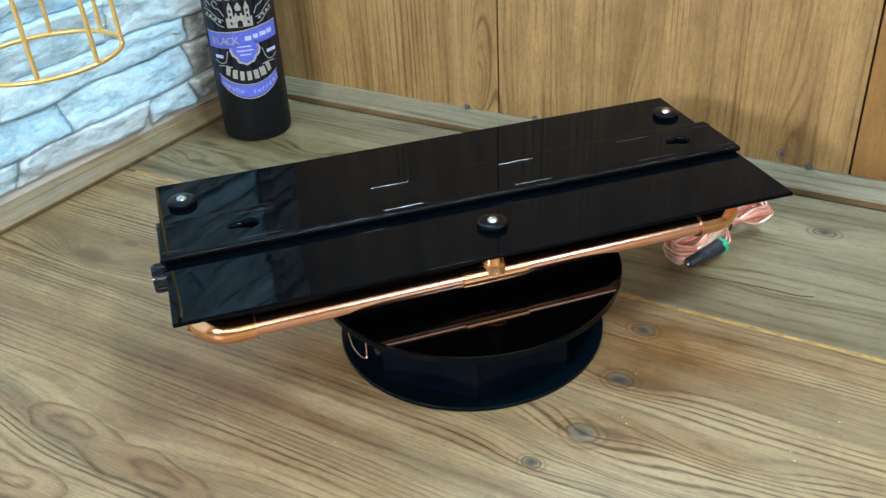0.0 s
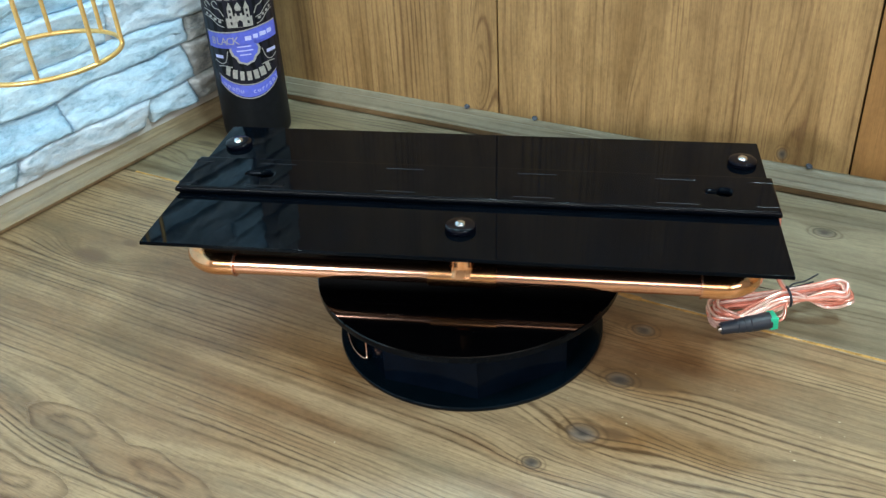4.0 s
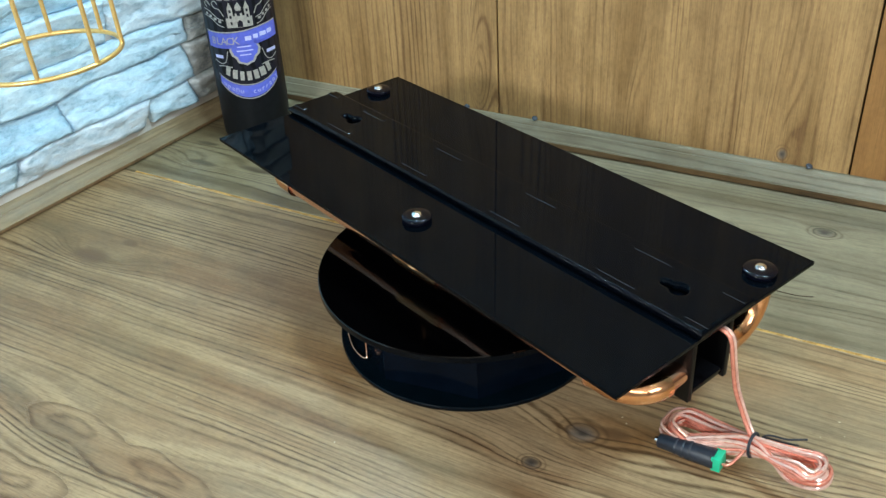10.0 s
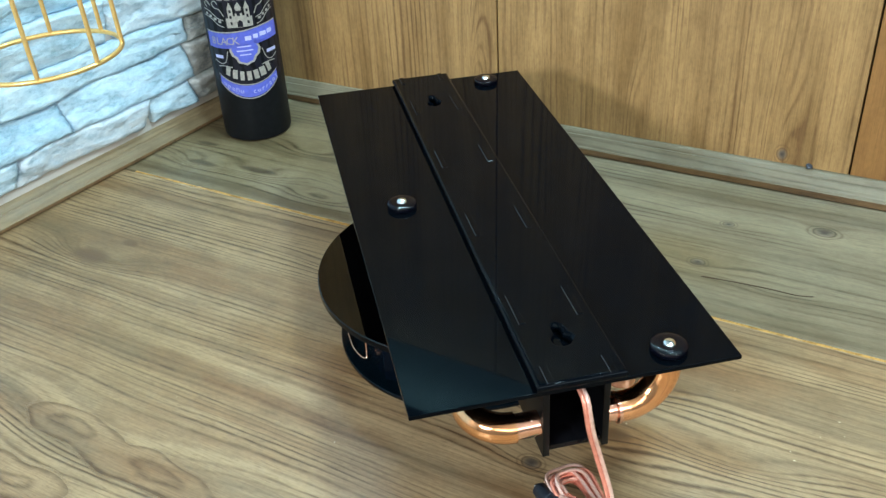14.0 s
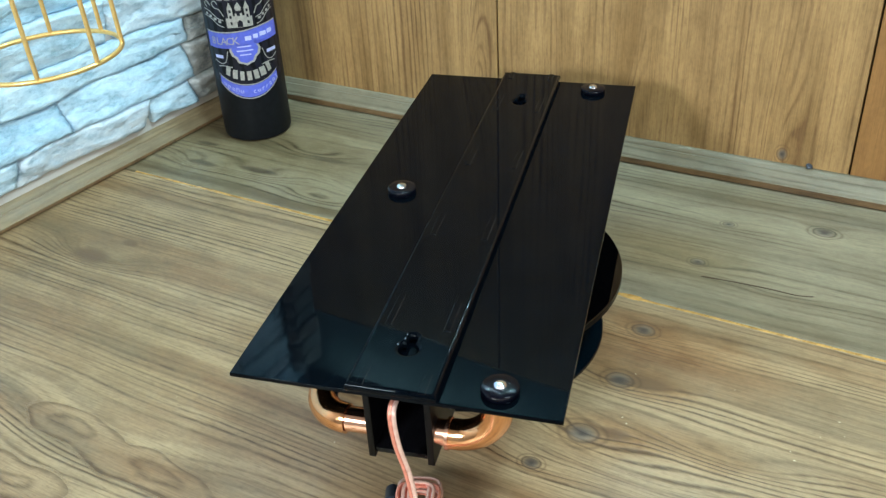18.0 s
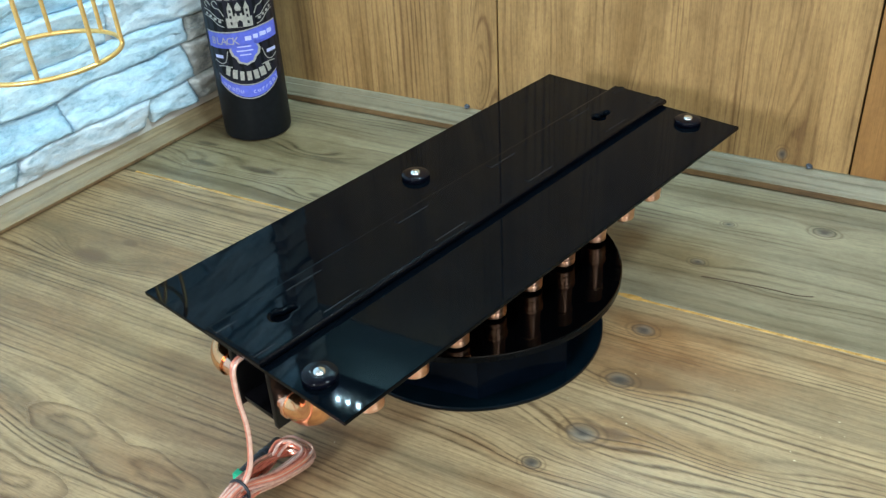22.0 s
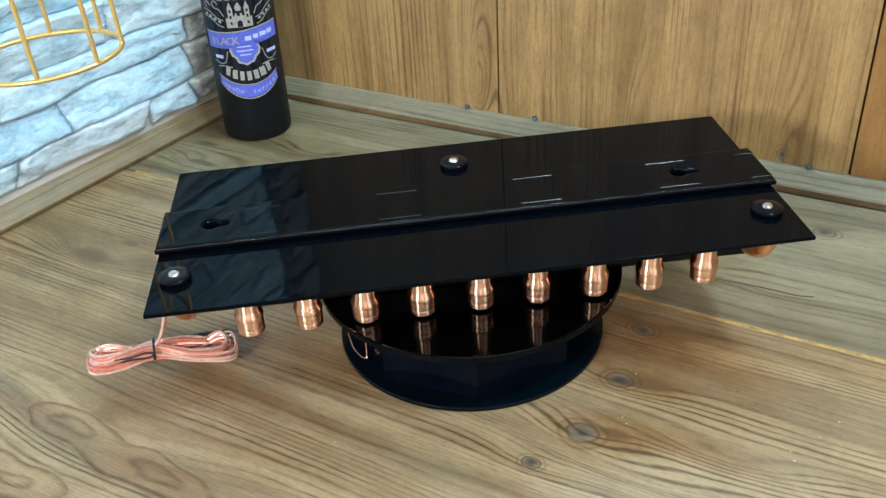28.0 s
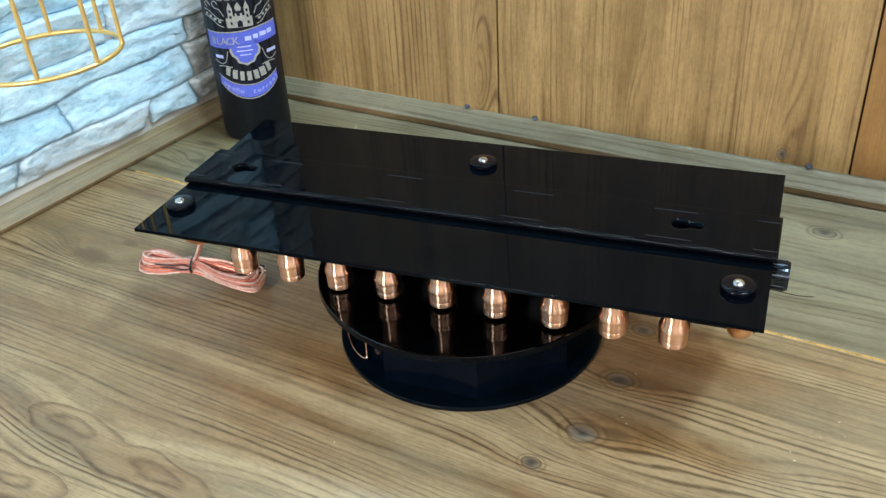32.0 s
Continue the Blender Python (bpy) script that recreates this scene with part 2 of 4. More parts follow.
def wood_left_trim():
    m = wood("left_trim_wood", False, (0.10, 0.070, 0.036), (0.235, 0.185, 0.105), ((0.175, 0.132, 0.072), (0.195, 0.158, 0.094)), 210.0, [], 0.4, 0.003, 0.25)
    for n in m.node_tree.nodes:
        if n.bl_idname == "ShaderNodeMapping" and abs(n.inputs["Rotation"].default_value[2]) > 0.1:
            n.inputs["Rotation"].default_value = (0, 0, radians(-57.11))
    return m


WOOD_TRIM_LEFT = wood_left_trim()


def plain(name, colour, rough, metal=0.0, spread=0.15, scale=60.0, relief=0.0, coat=0.0, ior=1.5, rough_spread=0.1, gloss=0.5):
    """A surface with faint blotches, uneven gloss and, where given, fine relief."""
    m, t, bsdf = material(name)
    co = node(t, "ShaderNodeTexCoord")
    n1 = noise_of(t, co.outputs["Object"], scale, 4.0)
    n2 = noise_of(t, co.outputs["Object"], scale * 7, 3.0)
    both = calc(t, "ADD", calc(t, "MULTIPLY", n1, 0.65), calc(t, "MULTIPLY", n2, 0.35))
    lo, hi = tuple(c * (1 - spread) for c in colour), tuple(min(1.0, c * (1 + spread)) for c in colour)
    t.links.new(ramp(t, both, [(0.3, lo), (0.7, hi)]), bsdf.inputs["Base Color"])
    t.links.new(calc(t, "MULTIPLY_ADD", calc(t, "SUBTRACT", both, 0.5), rough_spread, rough), bsdf.inputs["Roughness"])
    bsdf.inputs["Metallic"].default_value = metal
    bsdf.inputs["IOR"].default_value = ior
    bsdf.inputs["Specular IOR Level"].default_value = gloss
    bsdf.inputs["Coat Weight"].default_value = coat
    bsdf.inputs["Coat Roughness"].default_value = 0.1
    if relief:
        bump(t, bsdf, both, 0.5, relief)
    return m


def cut_edge():
    """The sawn edge of a sheet: fine upright scratches that catch the light."""
    m = plain("cut_acrylic_edge", (0.001, 0.0015, 0.003), 0.10, spread=0.3, scale=200.0, gloss=0.14)
    t = m.node_tree
    co = node(t, "ShaderNodeTexCoord")
    scratch = noise_of(t, scaled(t, co.outputs["Object"], 900.0, 60.0, 40.0), 1.0, 3.0, 0.7)
    bump(t, t.nodes["Principled BSDF"], scratch, 0.65, 0.0008)
    return m


ACRYLIC = plain("black_acrylic", (0.0009, 0.0018, 0.0034), 0.035, spread=0.3, scale=25.0, rough_spread=0.03, gloss=0.07)
ACRYLIC.node_tree.nodes["Principled BSDF"].inputs["Specular Tint"].default_value = (0.80, 0.92, 1.0, 1)
# lighter colour on the tabs' long edges paints in the glints along them
ACRYLIC_EDGE = plain("glint_acrylic_edge", (0.014, 0.017, 0.022), 0.22, spread=0.6, scale=300.0, relief=0.0003)
MATT_ACRYLIC = plain("matt_acrylic", (0.0012, 0.0014, 0.002), 0.40, spread=0.3, scale=60.0, gloss=0.2)
POLISHED = plain("polished_acrylic", (0.003, 0.003, 0.004), 0.06, spread=0.3, scale=200.0, rough_spread=0.06, relief=0.0002, gloss=0.2)
CUT_EDGE = cut_edge()
KNOB_BLACK = plain("knob_plastic", (0.0015, 0.002, 0.005), 0.07, spread=0.3, scale=200.0, rough_spread=0.06, relief=0.0004, gloss=0.16)
PLATTER = plain("platter_acrylic", (0.0006, 0.0006, 0.0008), 0.03, spread=0.3, scale=30.0, rough_spread=0.04, gloss=0.34)
PLATTER_RIM = plain("platter_rim", (0.0015, 0.0025, 0.004), 0.16, spread=0.5, scale=120.0, relief=0.0008, gloss=0.07)
DRUM = plain("turntable_plastic", (0.0014, 0.0032, 0.0072), 0.12, spread=0.4, scale=40.0, rough_spread=0.10, gloss=0.045)
FLANGE = plain("flange_plastic", (0.0012, 0.0040, 0.0070), 0.16, spread=0.4, scale=40.0, rough_spread=0.10, gloss=0.10)
COPPER = plain("copper", (0.99, 0.56, 0.40), 0.17, 1.0, 0.05, 40.0, rough_spread=0.06)
SPOT_COPPER = plain("turned_copper", (0.99, 0.58, 0.40), 0.32, 1.0, 0.12, 160.0, rough_spread=0.12)
SPOT_COPPER.node_tree.nodes["Principled BSDF"].inputs["Anisotropic"].default_value = 1.0
SPOT_COPPER.node_tree.nodes["Principled BSDF"].inputs["Anisotropic Rotation"].default_value = 0.25
TURNED = SPOT_COPPER.node_tree.nodes.new("ShaderNodeTangent")
TURNED.direction_type, TURNED.axis = "RADIAL", "Z"
SPOT_COPPER.node_tree.links.new(TURNED.outputs[0], SPOT_COPPER.node_tree.nodes["Principled BSDF"].inputs["Tangent"])
COPPER_WORN = plain("copper_fitting", (0.98, 0.50, 0.25), 0.15, 1.0, 0.10, 120.0, 0.0003, rough_spread=0.14)
SOLDER = plain("solder_ring", (0.86, 0.50, 0.36), 0.25, 1.0, 0.2, 200.0)
CHROME = plain("chrome", (0.75, 0.78, 0.82), 0.12, 1.0, 0.05, 80.0)
DARK_CHROME = plain("dark_chrome", (0.045, 0.06, 0.08), 0.20, 1.0, 0.1, 80.0)
BLACK_RUBBER = plain("black_plastic", (0.012, 0.017, 0.028), 0.45, spread=0.3, scale=150.0, relief=0.0003)
GREEN_PLASTIC = plain("green_plastic", (0.03, 0.46, 0.26), 0.4, spread=0.15, scale=150.0)
WIRE_RED = plain("clear_wire_copper", (0.84, 0.31, 0.23), 0.25, 0.5, 0.3, 260.0, 0.0003, 0.5)
WIRE_PALE = plain("clear_wire_tinned", (0.92, 0.56, 0.49), 0.18, 0.5, 0.3, 260.0, 0.0003, 0.5)
BRASS = plain("gold_paint", (0.86, 0.60, 0.22), 0.34, 0.75, 0.12, 120.0)
BOTTLE_BLACK = plain("matt_black_bottle", (0.007, 0.008, 0.010), 0.40, spread=0.3, scale=120.0, relief=0.0002, gloss=0.12)
LABEL_BLACK = plain("label_black", (0.008, 0.009, 0.018), 0.35, spread=0.3, scale=120.0, gloss=0.25)
LABEL_BLUE = plain("label_blue", (0.10, 0.13, 0.62), 0.4, spread=0.18, scale=220.0)
LABEL_SILVER = plain("label_silver", (0.42, 0.42, 0.40), 0.42, 0.35, 0.3, 260.0)
LABEL_PALE = plain("label_pale_blue", (0.48, 0.52, 0.85), 0.5, spread=0.2, scale=260.0)
AMBER = plain("amber_varnish", (0.45, 0.265, 0.08), 0.14, spread=0.6, scale=60.0, relief=0.0006, coat=0.5)
AMBER_DARK = plain("dark_amber_varnish", (0.07, 0.040, 0.015), 0.10, spread=0.9, scale=45.0, relief=0.0012, coat=0.6)
UPPER_WALL = plain("pale_upper_wall", (0.12, 0.165, 0.165), 0.85, spread=0.12, scale=9.0, relief=0.001)
DARK_BOARD = plain("dark_stained_board", (0.03, 0.022, 0.016), 0.5, spread=0.3, scale=40.0)
NAIL = plain("nail_steel", (0.10, 0.12, 0.16), 0.4, 0.8, 0.3, 300.0)
LACQUER = plain("lacquer", (0.65, 0.58, 0.42), 0.06, coat=1.0)
PLASTER = plain("wall_plaster", (0.50, 0.49, 0.47), 0.9, spread=0.1, scale=6.0, relief=0.001)
GAP = plain("gap_shadow_wood", (0.05, 0.03, 0.018), 0.8)


def stone_material(name, shades):
    """Rough split stone under a thin wash of paint."""
    m, t, bsdf = material(name)
    co = node(t, "ShaderNodeTexCoord")
    info = node(t, "ShaderNodeObjectInfo")
    flow = scaled(t, co.outputs["Object"], 1, 1, 3)
    big = noise_of(t, flow, 14.0, 5.0, 0.6)
    small = noise_of(t, scaled(t, co.outputs["Object"], 1, 1, 2), 90.0, 5.0, 0.65)
    fine = noise_of(t, co.outputs["Object"], 420.0, 3.0, 0.6)
    both = calc(t, "ADD", calc(t, "MULTIPLY", big, 0.55), calc(t, "MULTIPLY", small, 0.45))
    col = ramp(t, both, [(p, c) for p, c in zip((0.30, 0.40, 0.48, 0.60), shades)])
    tint = ramp(t, info.outputs["Random"], [(0.0, (0.80, 0.92, 1.0)), (0.55, (1.0, 1.0, 1.0)), (0.85, (1.16, 0.96, 0.90)), (1.0, (0.86, 0.90, 0.94))])
    t.links.new(mix(t, 0.9, col, tint, "MULTIPLY"), bsdf.inputs["Base Color"])
    bsdf.inputs["Roughness"].default_value = 0.75
    height = calc(t, "ADD", calc(t, "MULTIPLY", big, 0.7), calc(t, "MULTIPLY_ADD", fine, 0.25, small))
    bump(t, bsdf, height, 0.6, 0.005)
    return m


STONE = stone_material("whitewashed_stone", ((0.13, 0.22, 0.31), (0.32, 0.49, 0.62), (0.47, 0.65, 0.79), (0.63, 0.80, 0.92)))
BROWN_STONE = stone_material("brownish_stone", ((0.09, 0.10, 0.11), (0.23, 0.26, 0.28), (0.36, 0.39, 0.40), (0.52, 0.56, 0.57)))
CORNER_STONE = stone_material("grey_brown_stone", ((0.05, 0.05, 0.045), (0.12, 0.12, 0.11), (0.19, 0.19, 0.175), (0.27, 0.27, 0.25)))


def led_material():
    m, t, bsdf = material("led_glow")
    bsdf.inputs["Base Color"].default_value = (0.9, 0.9, 0.9, 1)
    bsdf.inputs["Emission Color"].default_value = (0.66, 0.93, 1.0, 1)
    bsdf.inputs["Emission Strength"].default_value = 1500.0
    return m


LED = led_material()

# ---- mesh helpers ----


def mesh_of(name, verts, faces, smooth=40):
    me = bpy.data.meshes.new(name)
    me.from_pydata([tuple(v) for v in verts], [], faces)
    me.update()
    bm = bmesh.new()
    bm.from_mesh(me)
    bmesh.ops.recalc_face_normals(bm, faces=bm.faces)
    bm.to_mesh(me)
    bm.free()
    if smooth:
        me.shade_smooth()
        me.set_sharp_from_angle(angle=radians(smooth))
    return me


def part(name, me, mat, parent=None, label="", m=None):
    """Links a mesh (or a bmesh) as one object under a thing or a part."""
    if isinstance(me, bmesh.types.BMesh):
        data = bpy.data.meshes.new(name)
        me.to_mesh(data)
        me.free()
        me = data
    if not me.materials:
        me.materials.append(mat)
    ob = new(name, me)
    if parent is not None:
        ob.parent = parent
    if m is not None:
        ob.matrix_basis = m
    if label:
        ob["label"] = label
    return ob


def thing(name, label, category, m=None, group=""):
    ob = new(name)
    ob.empty_display_size = 0.02
    if m is not None:
        ob.matrix_basis = m
    return tagged(ob, label, category, group)


def lathe(name, profile, segs=40, smooth=40, closed=False):
    """Turned about z from (radius, height) pairs; open ends on the axis are closed."""
    verts, faces, n = [], [], len(profile)
    for i in range(segs):
        a = 2 * math.pi * i / segs
        verts += [(r * math.cos(a), r * math.sin(a), z) for r, z in profile]
    for i in range(segs):
        j = (i + 1) % segs
        for k in range(n if closed else n - 1):
            l = (k + 1) % n
            faces.append((i * n + k, j * n + k, j * n + l, i * n + l))
    if not closed:
        for k in (0, n - 1):
            if profile[k][0] > 1e-6:
                faces.append([i * n + k for i in range(segs)])
    me = mesh_of(name, verts, faces, 0)
    bm = bmesh.new()
    bm.from_mesh(me)
    bmesh.ops.remove_doubles(bm, verts=bm.verts, dist=1e-6)
    bmesh.ops.recalc_face_normals(bm, faces=bm.faces)
    bm.to_mesh(me)
    bm.free()
    me.shade_smooth()
    me.set_sharp_from_angle(angle=radians(smooth))
    return me


def box(name, x0, x1, y0, y1, z0, z1, bevel=0.0008, segs=2):
    bm = bmesh.new()
    bmesh.ops.create_cube(bm, size=1.0)
    for v in bm.verts:
        v.co = Vector(((x0 + x1) / 2 + v.co.x * (x1 - x0), (y0 + y1) / 2 + v.co.y * (y1 - y0), (z0 + z1) / 2 + v.co.z * (z1 - z0)))
    if bevel:
        bmesh.ops.bevel(bm, geom=bm.edges[:], offset=bevel, segments=segs, affect="EDGES", profile=0.5)
    me = bpy.data.meshes.new(name)
    bm.to_mesh(me)
    bm.free()
    me.shade_smooth()
    me.set_sharp_from_angle(angle=radians(30))
    return me


def smooth_path(points, steps=8, closed=False):
    """Catmull-Rom through the points."""
    pts = [Vector(p) for p in points]
    n, out = len(pts), []
    for i in range(n if closed else n - 1):
        if closed:
            a, b, c, d = (pts[(i + k) % n] for k in (-1, 0, 1, 2))
        else:
            a, b, c, d = pts[max(i - 1, 0)], pts[i], pts[i + 1], pts[min(i + 2, n - 1)]
        for s in range(steps):
            x = s / steps
            out.append(0.5 * ((2 * b) + (c - a) * x + (2 * a - 5 * b + 4 * c - d) * x * x + (3 * b - a - 3 * c + d) * x ** 3))
    if not closed:
        out.append(pts[-1])
    return out


def tube(name, path, radius, segs=12, closed=False, smooth=50):
    path = [Vector(p) for p in path]
    n = len(path)
    rad = radius if isinstance(radius, (list, tuple)) else [radius] * n
    verts, faces, side = [], [], None
    for i, p in enumerate(path):
        a, b = (path[i - 1], path[(i + 1) % n]) if closed else (path[max(i - 1, 0)], path[min(i + 1, n - 1)])
        d = (b - a).normalized()
        if side is None:
            side = d.orthogonal().normalized()
        side = (side - d * side.dot(d)).normalized()
        up = d.cross(side)
        for k in range(segs):
            w = 2 * math.pi * k / segs
            verts.append(p + (side * math.cos(w) + up * math.sin(w)) * rad[i])
    for i in range(n if closed else n - 1):
        j = (i + 1) % n
        for k in range(segs):
            l = (k + 1) % segs
            faces.append((i * segs + k, i * segs + l, j * segs + l, j * segs + k))
    if not closed:
        faces += [list(range(segs)), list(range((n - 1) * segs, n * segs))]
    return mesh_of(name, verts, faces, smooth)


def extrude_line(name, profile, a, b, normal, smooth=40):
    """A moulding: profile of (out, up) along the floor line a to b; normal points out into the room."""
    verts = [Vector((p[0] + normal[0] * o, p[1] + normal[1] * o, z)) for p in (a, b) for o, z in profile]
    n = len(profile)
    faces = [(k, (k + 1) % n, n + (k + 1) % n, n + k) for k in range(n)] + [list(range(n)), list(range(n, 2 * n))]
    return mesh_of(name, verts, faces, smooth)


def flat_shape(name, loops, depth, bevel=0.0):
    """A sheet cut to the outline loops[0] with the holes loops[1:], extruded to its depth, centred on z = 0."""
    cu = bpy.data.curves.new(name, "CURVE")
    cu.dimensions, cu.fill_mode, cu.extrude, cu.bevel_depth, cu.bevel_resolution = "2D", "BOTH", depth / 2 - bevel, bevel, 4
    cu.offset = -bevel
    for loop in loops:
        sp = cu.splines.new("POLY")
        sp.points.add(len(loop) - 1)
        for pt, (x, y) in zip(sp.points, loop):
            pt.co = (x, y, 0, 1)
        sp.use_cyclic_u = True
    ob = bpy.data.objects.new(name, cu)
    scene.collection.objects.link(ob)
    me = bpy.data.meshes.new_from_object(ob.evaluated_get(bpy.context.evaluated_depsgraph_get()))
    bpy.data.objects.remove(ob)
    bpy.data.curves.remove(cu)
    me.name = name
    me.shade_smooth()
    me.set_sharp_from_angle(angle=radians(30))
    return me


def word(text, size):
    """The mesh of a word in the built-in font, centred, in the xy plane."""
    cu = bpy.data.curves.new("word", "FONT")
    cu.body, cu.size, cu.align_x, cu.align_y, cu.resolution_u = text, size, "CENTER", "CENTER", 2
    ob = bpy.data.objects.new("word", cu)
    scene.collection.objects.link(ob)
    me = bpy.data.meshes.new_from_object(ob.evaluated_get(bpy.context.evaluated_depsgraph_get()))
    bpy.data.objects.remove(ob)
    bpy.data.curves.remove(cu)
    return me


# ---- the room ----
BACK = Vector((0.87636, -0.48166))          # along the panelled wall, to the right
BACK_OUT = Vector((-0.48166, -0.87636))     # out of it, into the room
LEFT = Vector((0.54302, 0.83972))           # along the stone wall, towards the corner
LEFT_OUT = Vector((0.83972, -0.54302))
BACK_AT = Vector((0.12334, 0.32173)) - BACK_OUT * 0.0195   # a point of the panels' face at table height
LEFT_AT = Vector((-0.41834, 0.31077)) - LEFT_OUT * 0.0195  # a point of the wall behind the stones


def cross(p, d, q, e):
    k = ((q.x - p.x) * e.y - (q.y - p.y) * e.x) / (d.x * e.y - d.y * e.x)
    return p + d * k


CORNER = cross(BACK_AT, BACK, LEFT_AT, LEFT)
FLOOR, CEILING = -0.75, 1.75
C_BACK, C_LEFT = CORNER + BACK * 3.0, CORNER - LEFT * 2.34
C_FAR = C_BACK - LEFT * 2.34


def wall_mesh(name, a, b, out, z0, z1, thick=0.1):
    prof = [(0, z0), (0, z1), (-thick, z1), (-thick, z0)]
    return extrude_line(name, prof, a, b, out, 0)


def room():
    plan = [CORNER, C_BACK, C_FAR, C_LEFT]
    for name, z0, z1, kind in (("floor", FLOOR - 0.1, FLOOR, "floor"), ("ceiling", CEILING, CEILING + 0.1, "ceiling")):
        verts = [(p.x, p.y, z) for z in (z0, z1) for p in plan]
        faces = [(0, 1, 2, 3), (4, 5, 6, 7)] + [(k, (k + 1) % 4, 4 + (k + 1) % 4, 4 + k) for k in range(4)]
        tagged(part(name, mesh_of(name, verts, faces, 0), PLASTER), "plain grey " + kind + " of the workshop room", kind, kind="structure")
    tagged(part("wall_back", wall_mesh("wall_back", CORNER, C_BACK, BACK_OUT, FLOOR, CEILING), GAP, m=pose(-BACK_OUT.x * 0.014, -BACK_OUT.y * 0.014, 0)),
           "wall behind the brown timber panels", "wall", kind="structure")
    tagged(part("wall_left", wall_mesh("wall_left", C_LEFT, CORNER, LEFT_OUT, FLOOR, CEILING), PLASTER),
           "grey wall behind the whitewashed stones", "wall", kind="structure")
    # the walls behind the camera, unseen, get openings added around the area lamps
    for name, opening, at, start, end, way, half, z0, z1 in (("wall_front", "window_1", REAR_LIGHT_AT, C_LEFT, C_FAR, BACK_OUT, 0.75, 0.88, 1.38),
                                                             ("wall_right", "window_2", RIGHT_LIGHT_AT, C_FAR, C_BACK, LEFT_OUT, 0.60, 0.75, 1.55)):
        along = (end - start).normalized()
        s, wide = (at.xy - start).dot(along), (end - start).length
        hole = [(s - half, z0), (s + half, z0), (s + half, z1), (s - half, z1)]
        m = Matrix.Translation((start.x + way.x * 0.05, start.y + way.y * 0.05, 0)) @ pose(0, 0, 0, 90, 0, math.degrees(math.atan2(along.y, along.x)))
        tagged(part(name, flat_shape(name, [[(0, FLOOR), (wide, FLOOR), (wide, CEILING), (0, CEILING)], hole], 0.1), PLASTER, m=m), "plain grey plaster wall, unseen, with an added opening", "wall", kind="structure")
        win = tagged(new(opening), "added frame around an unseen area lamp in the plaster wall", "window", kind="structure")
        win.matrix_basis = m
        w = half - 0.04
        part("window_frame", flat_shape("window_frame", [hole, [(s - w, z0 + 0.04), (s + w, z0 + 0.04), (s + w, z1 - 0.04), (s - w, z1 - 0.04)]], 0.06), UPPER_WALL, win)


room()


def back_panels():
    wall = bpy.data.objects["wall_back"]
    base = wall.matrix_basis.inverted()
    s1, s2 = (Vector((0.0442, 0.3874)) - CORNER).dot(BACK), (Vector((0.396, 0.194)) - CORNER).dot(BACK)
    cuts = [0.0, s1, s2, s2 + 0.40, s2 + 0.80, s2 + 1.2]
    for i, (a, b) in enumerate(zip(cuts, cuts[1:])):
        a, b = a + 0.0009, b - 0.0009
        prof = [(0.0, FLOOR), (0.0, 0.66), (-0.013, 0.66), (-0.013, FLOOR)]
        pa, pb = CORNER + BACK * a, CORNER + BACK * b
        me = extrude_line("panel", prof, pa, pb, BACK_OUT, 0)
        bm = bmesh.new()
        bm.from_mesh(me)
        bmesh.ops.bevel(bm, geom=bm.edges[:], offset=0.0011, segments=2, affect="EDGES", profile=0.5)
        ob = part("panel", bm, WOOD_WALL_ORANGE if i == 2 else WOOD_WALL, wall, m=base)


back_panels()
tagged(part("wall_upper", extrude_line("wall_upper", [(0.0, 0.661), (0.0, CEILING), (-0.013, CEILING), (-0.013, 0.661)], CORNER, C_BACK, BACK_OUT, 0), UPPER_WALL),
       "pale blue-grey plaster above the timber panels", "wall", kind="structure")


# ---- the table ----
N_TABLE = Vector((0.48225, 0.87604))   # across the boards, away from the camera
U_TABLE = Vector((0.87604, -0.48225))  # along the boards
SEAM = 0.0964


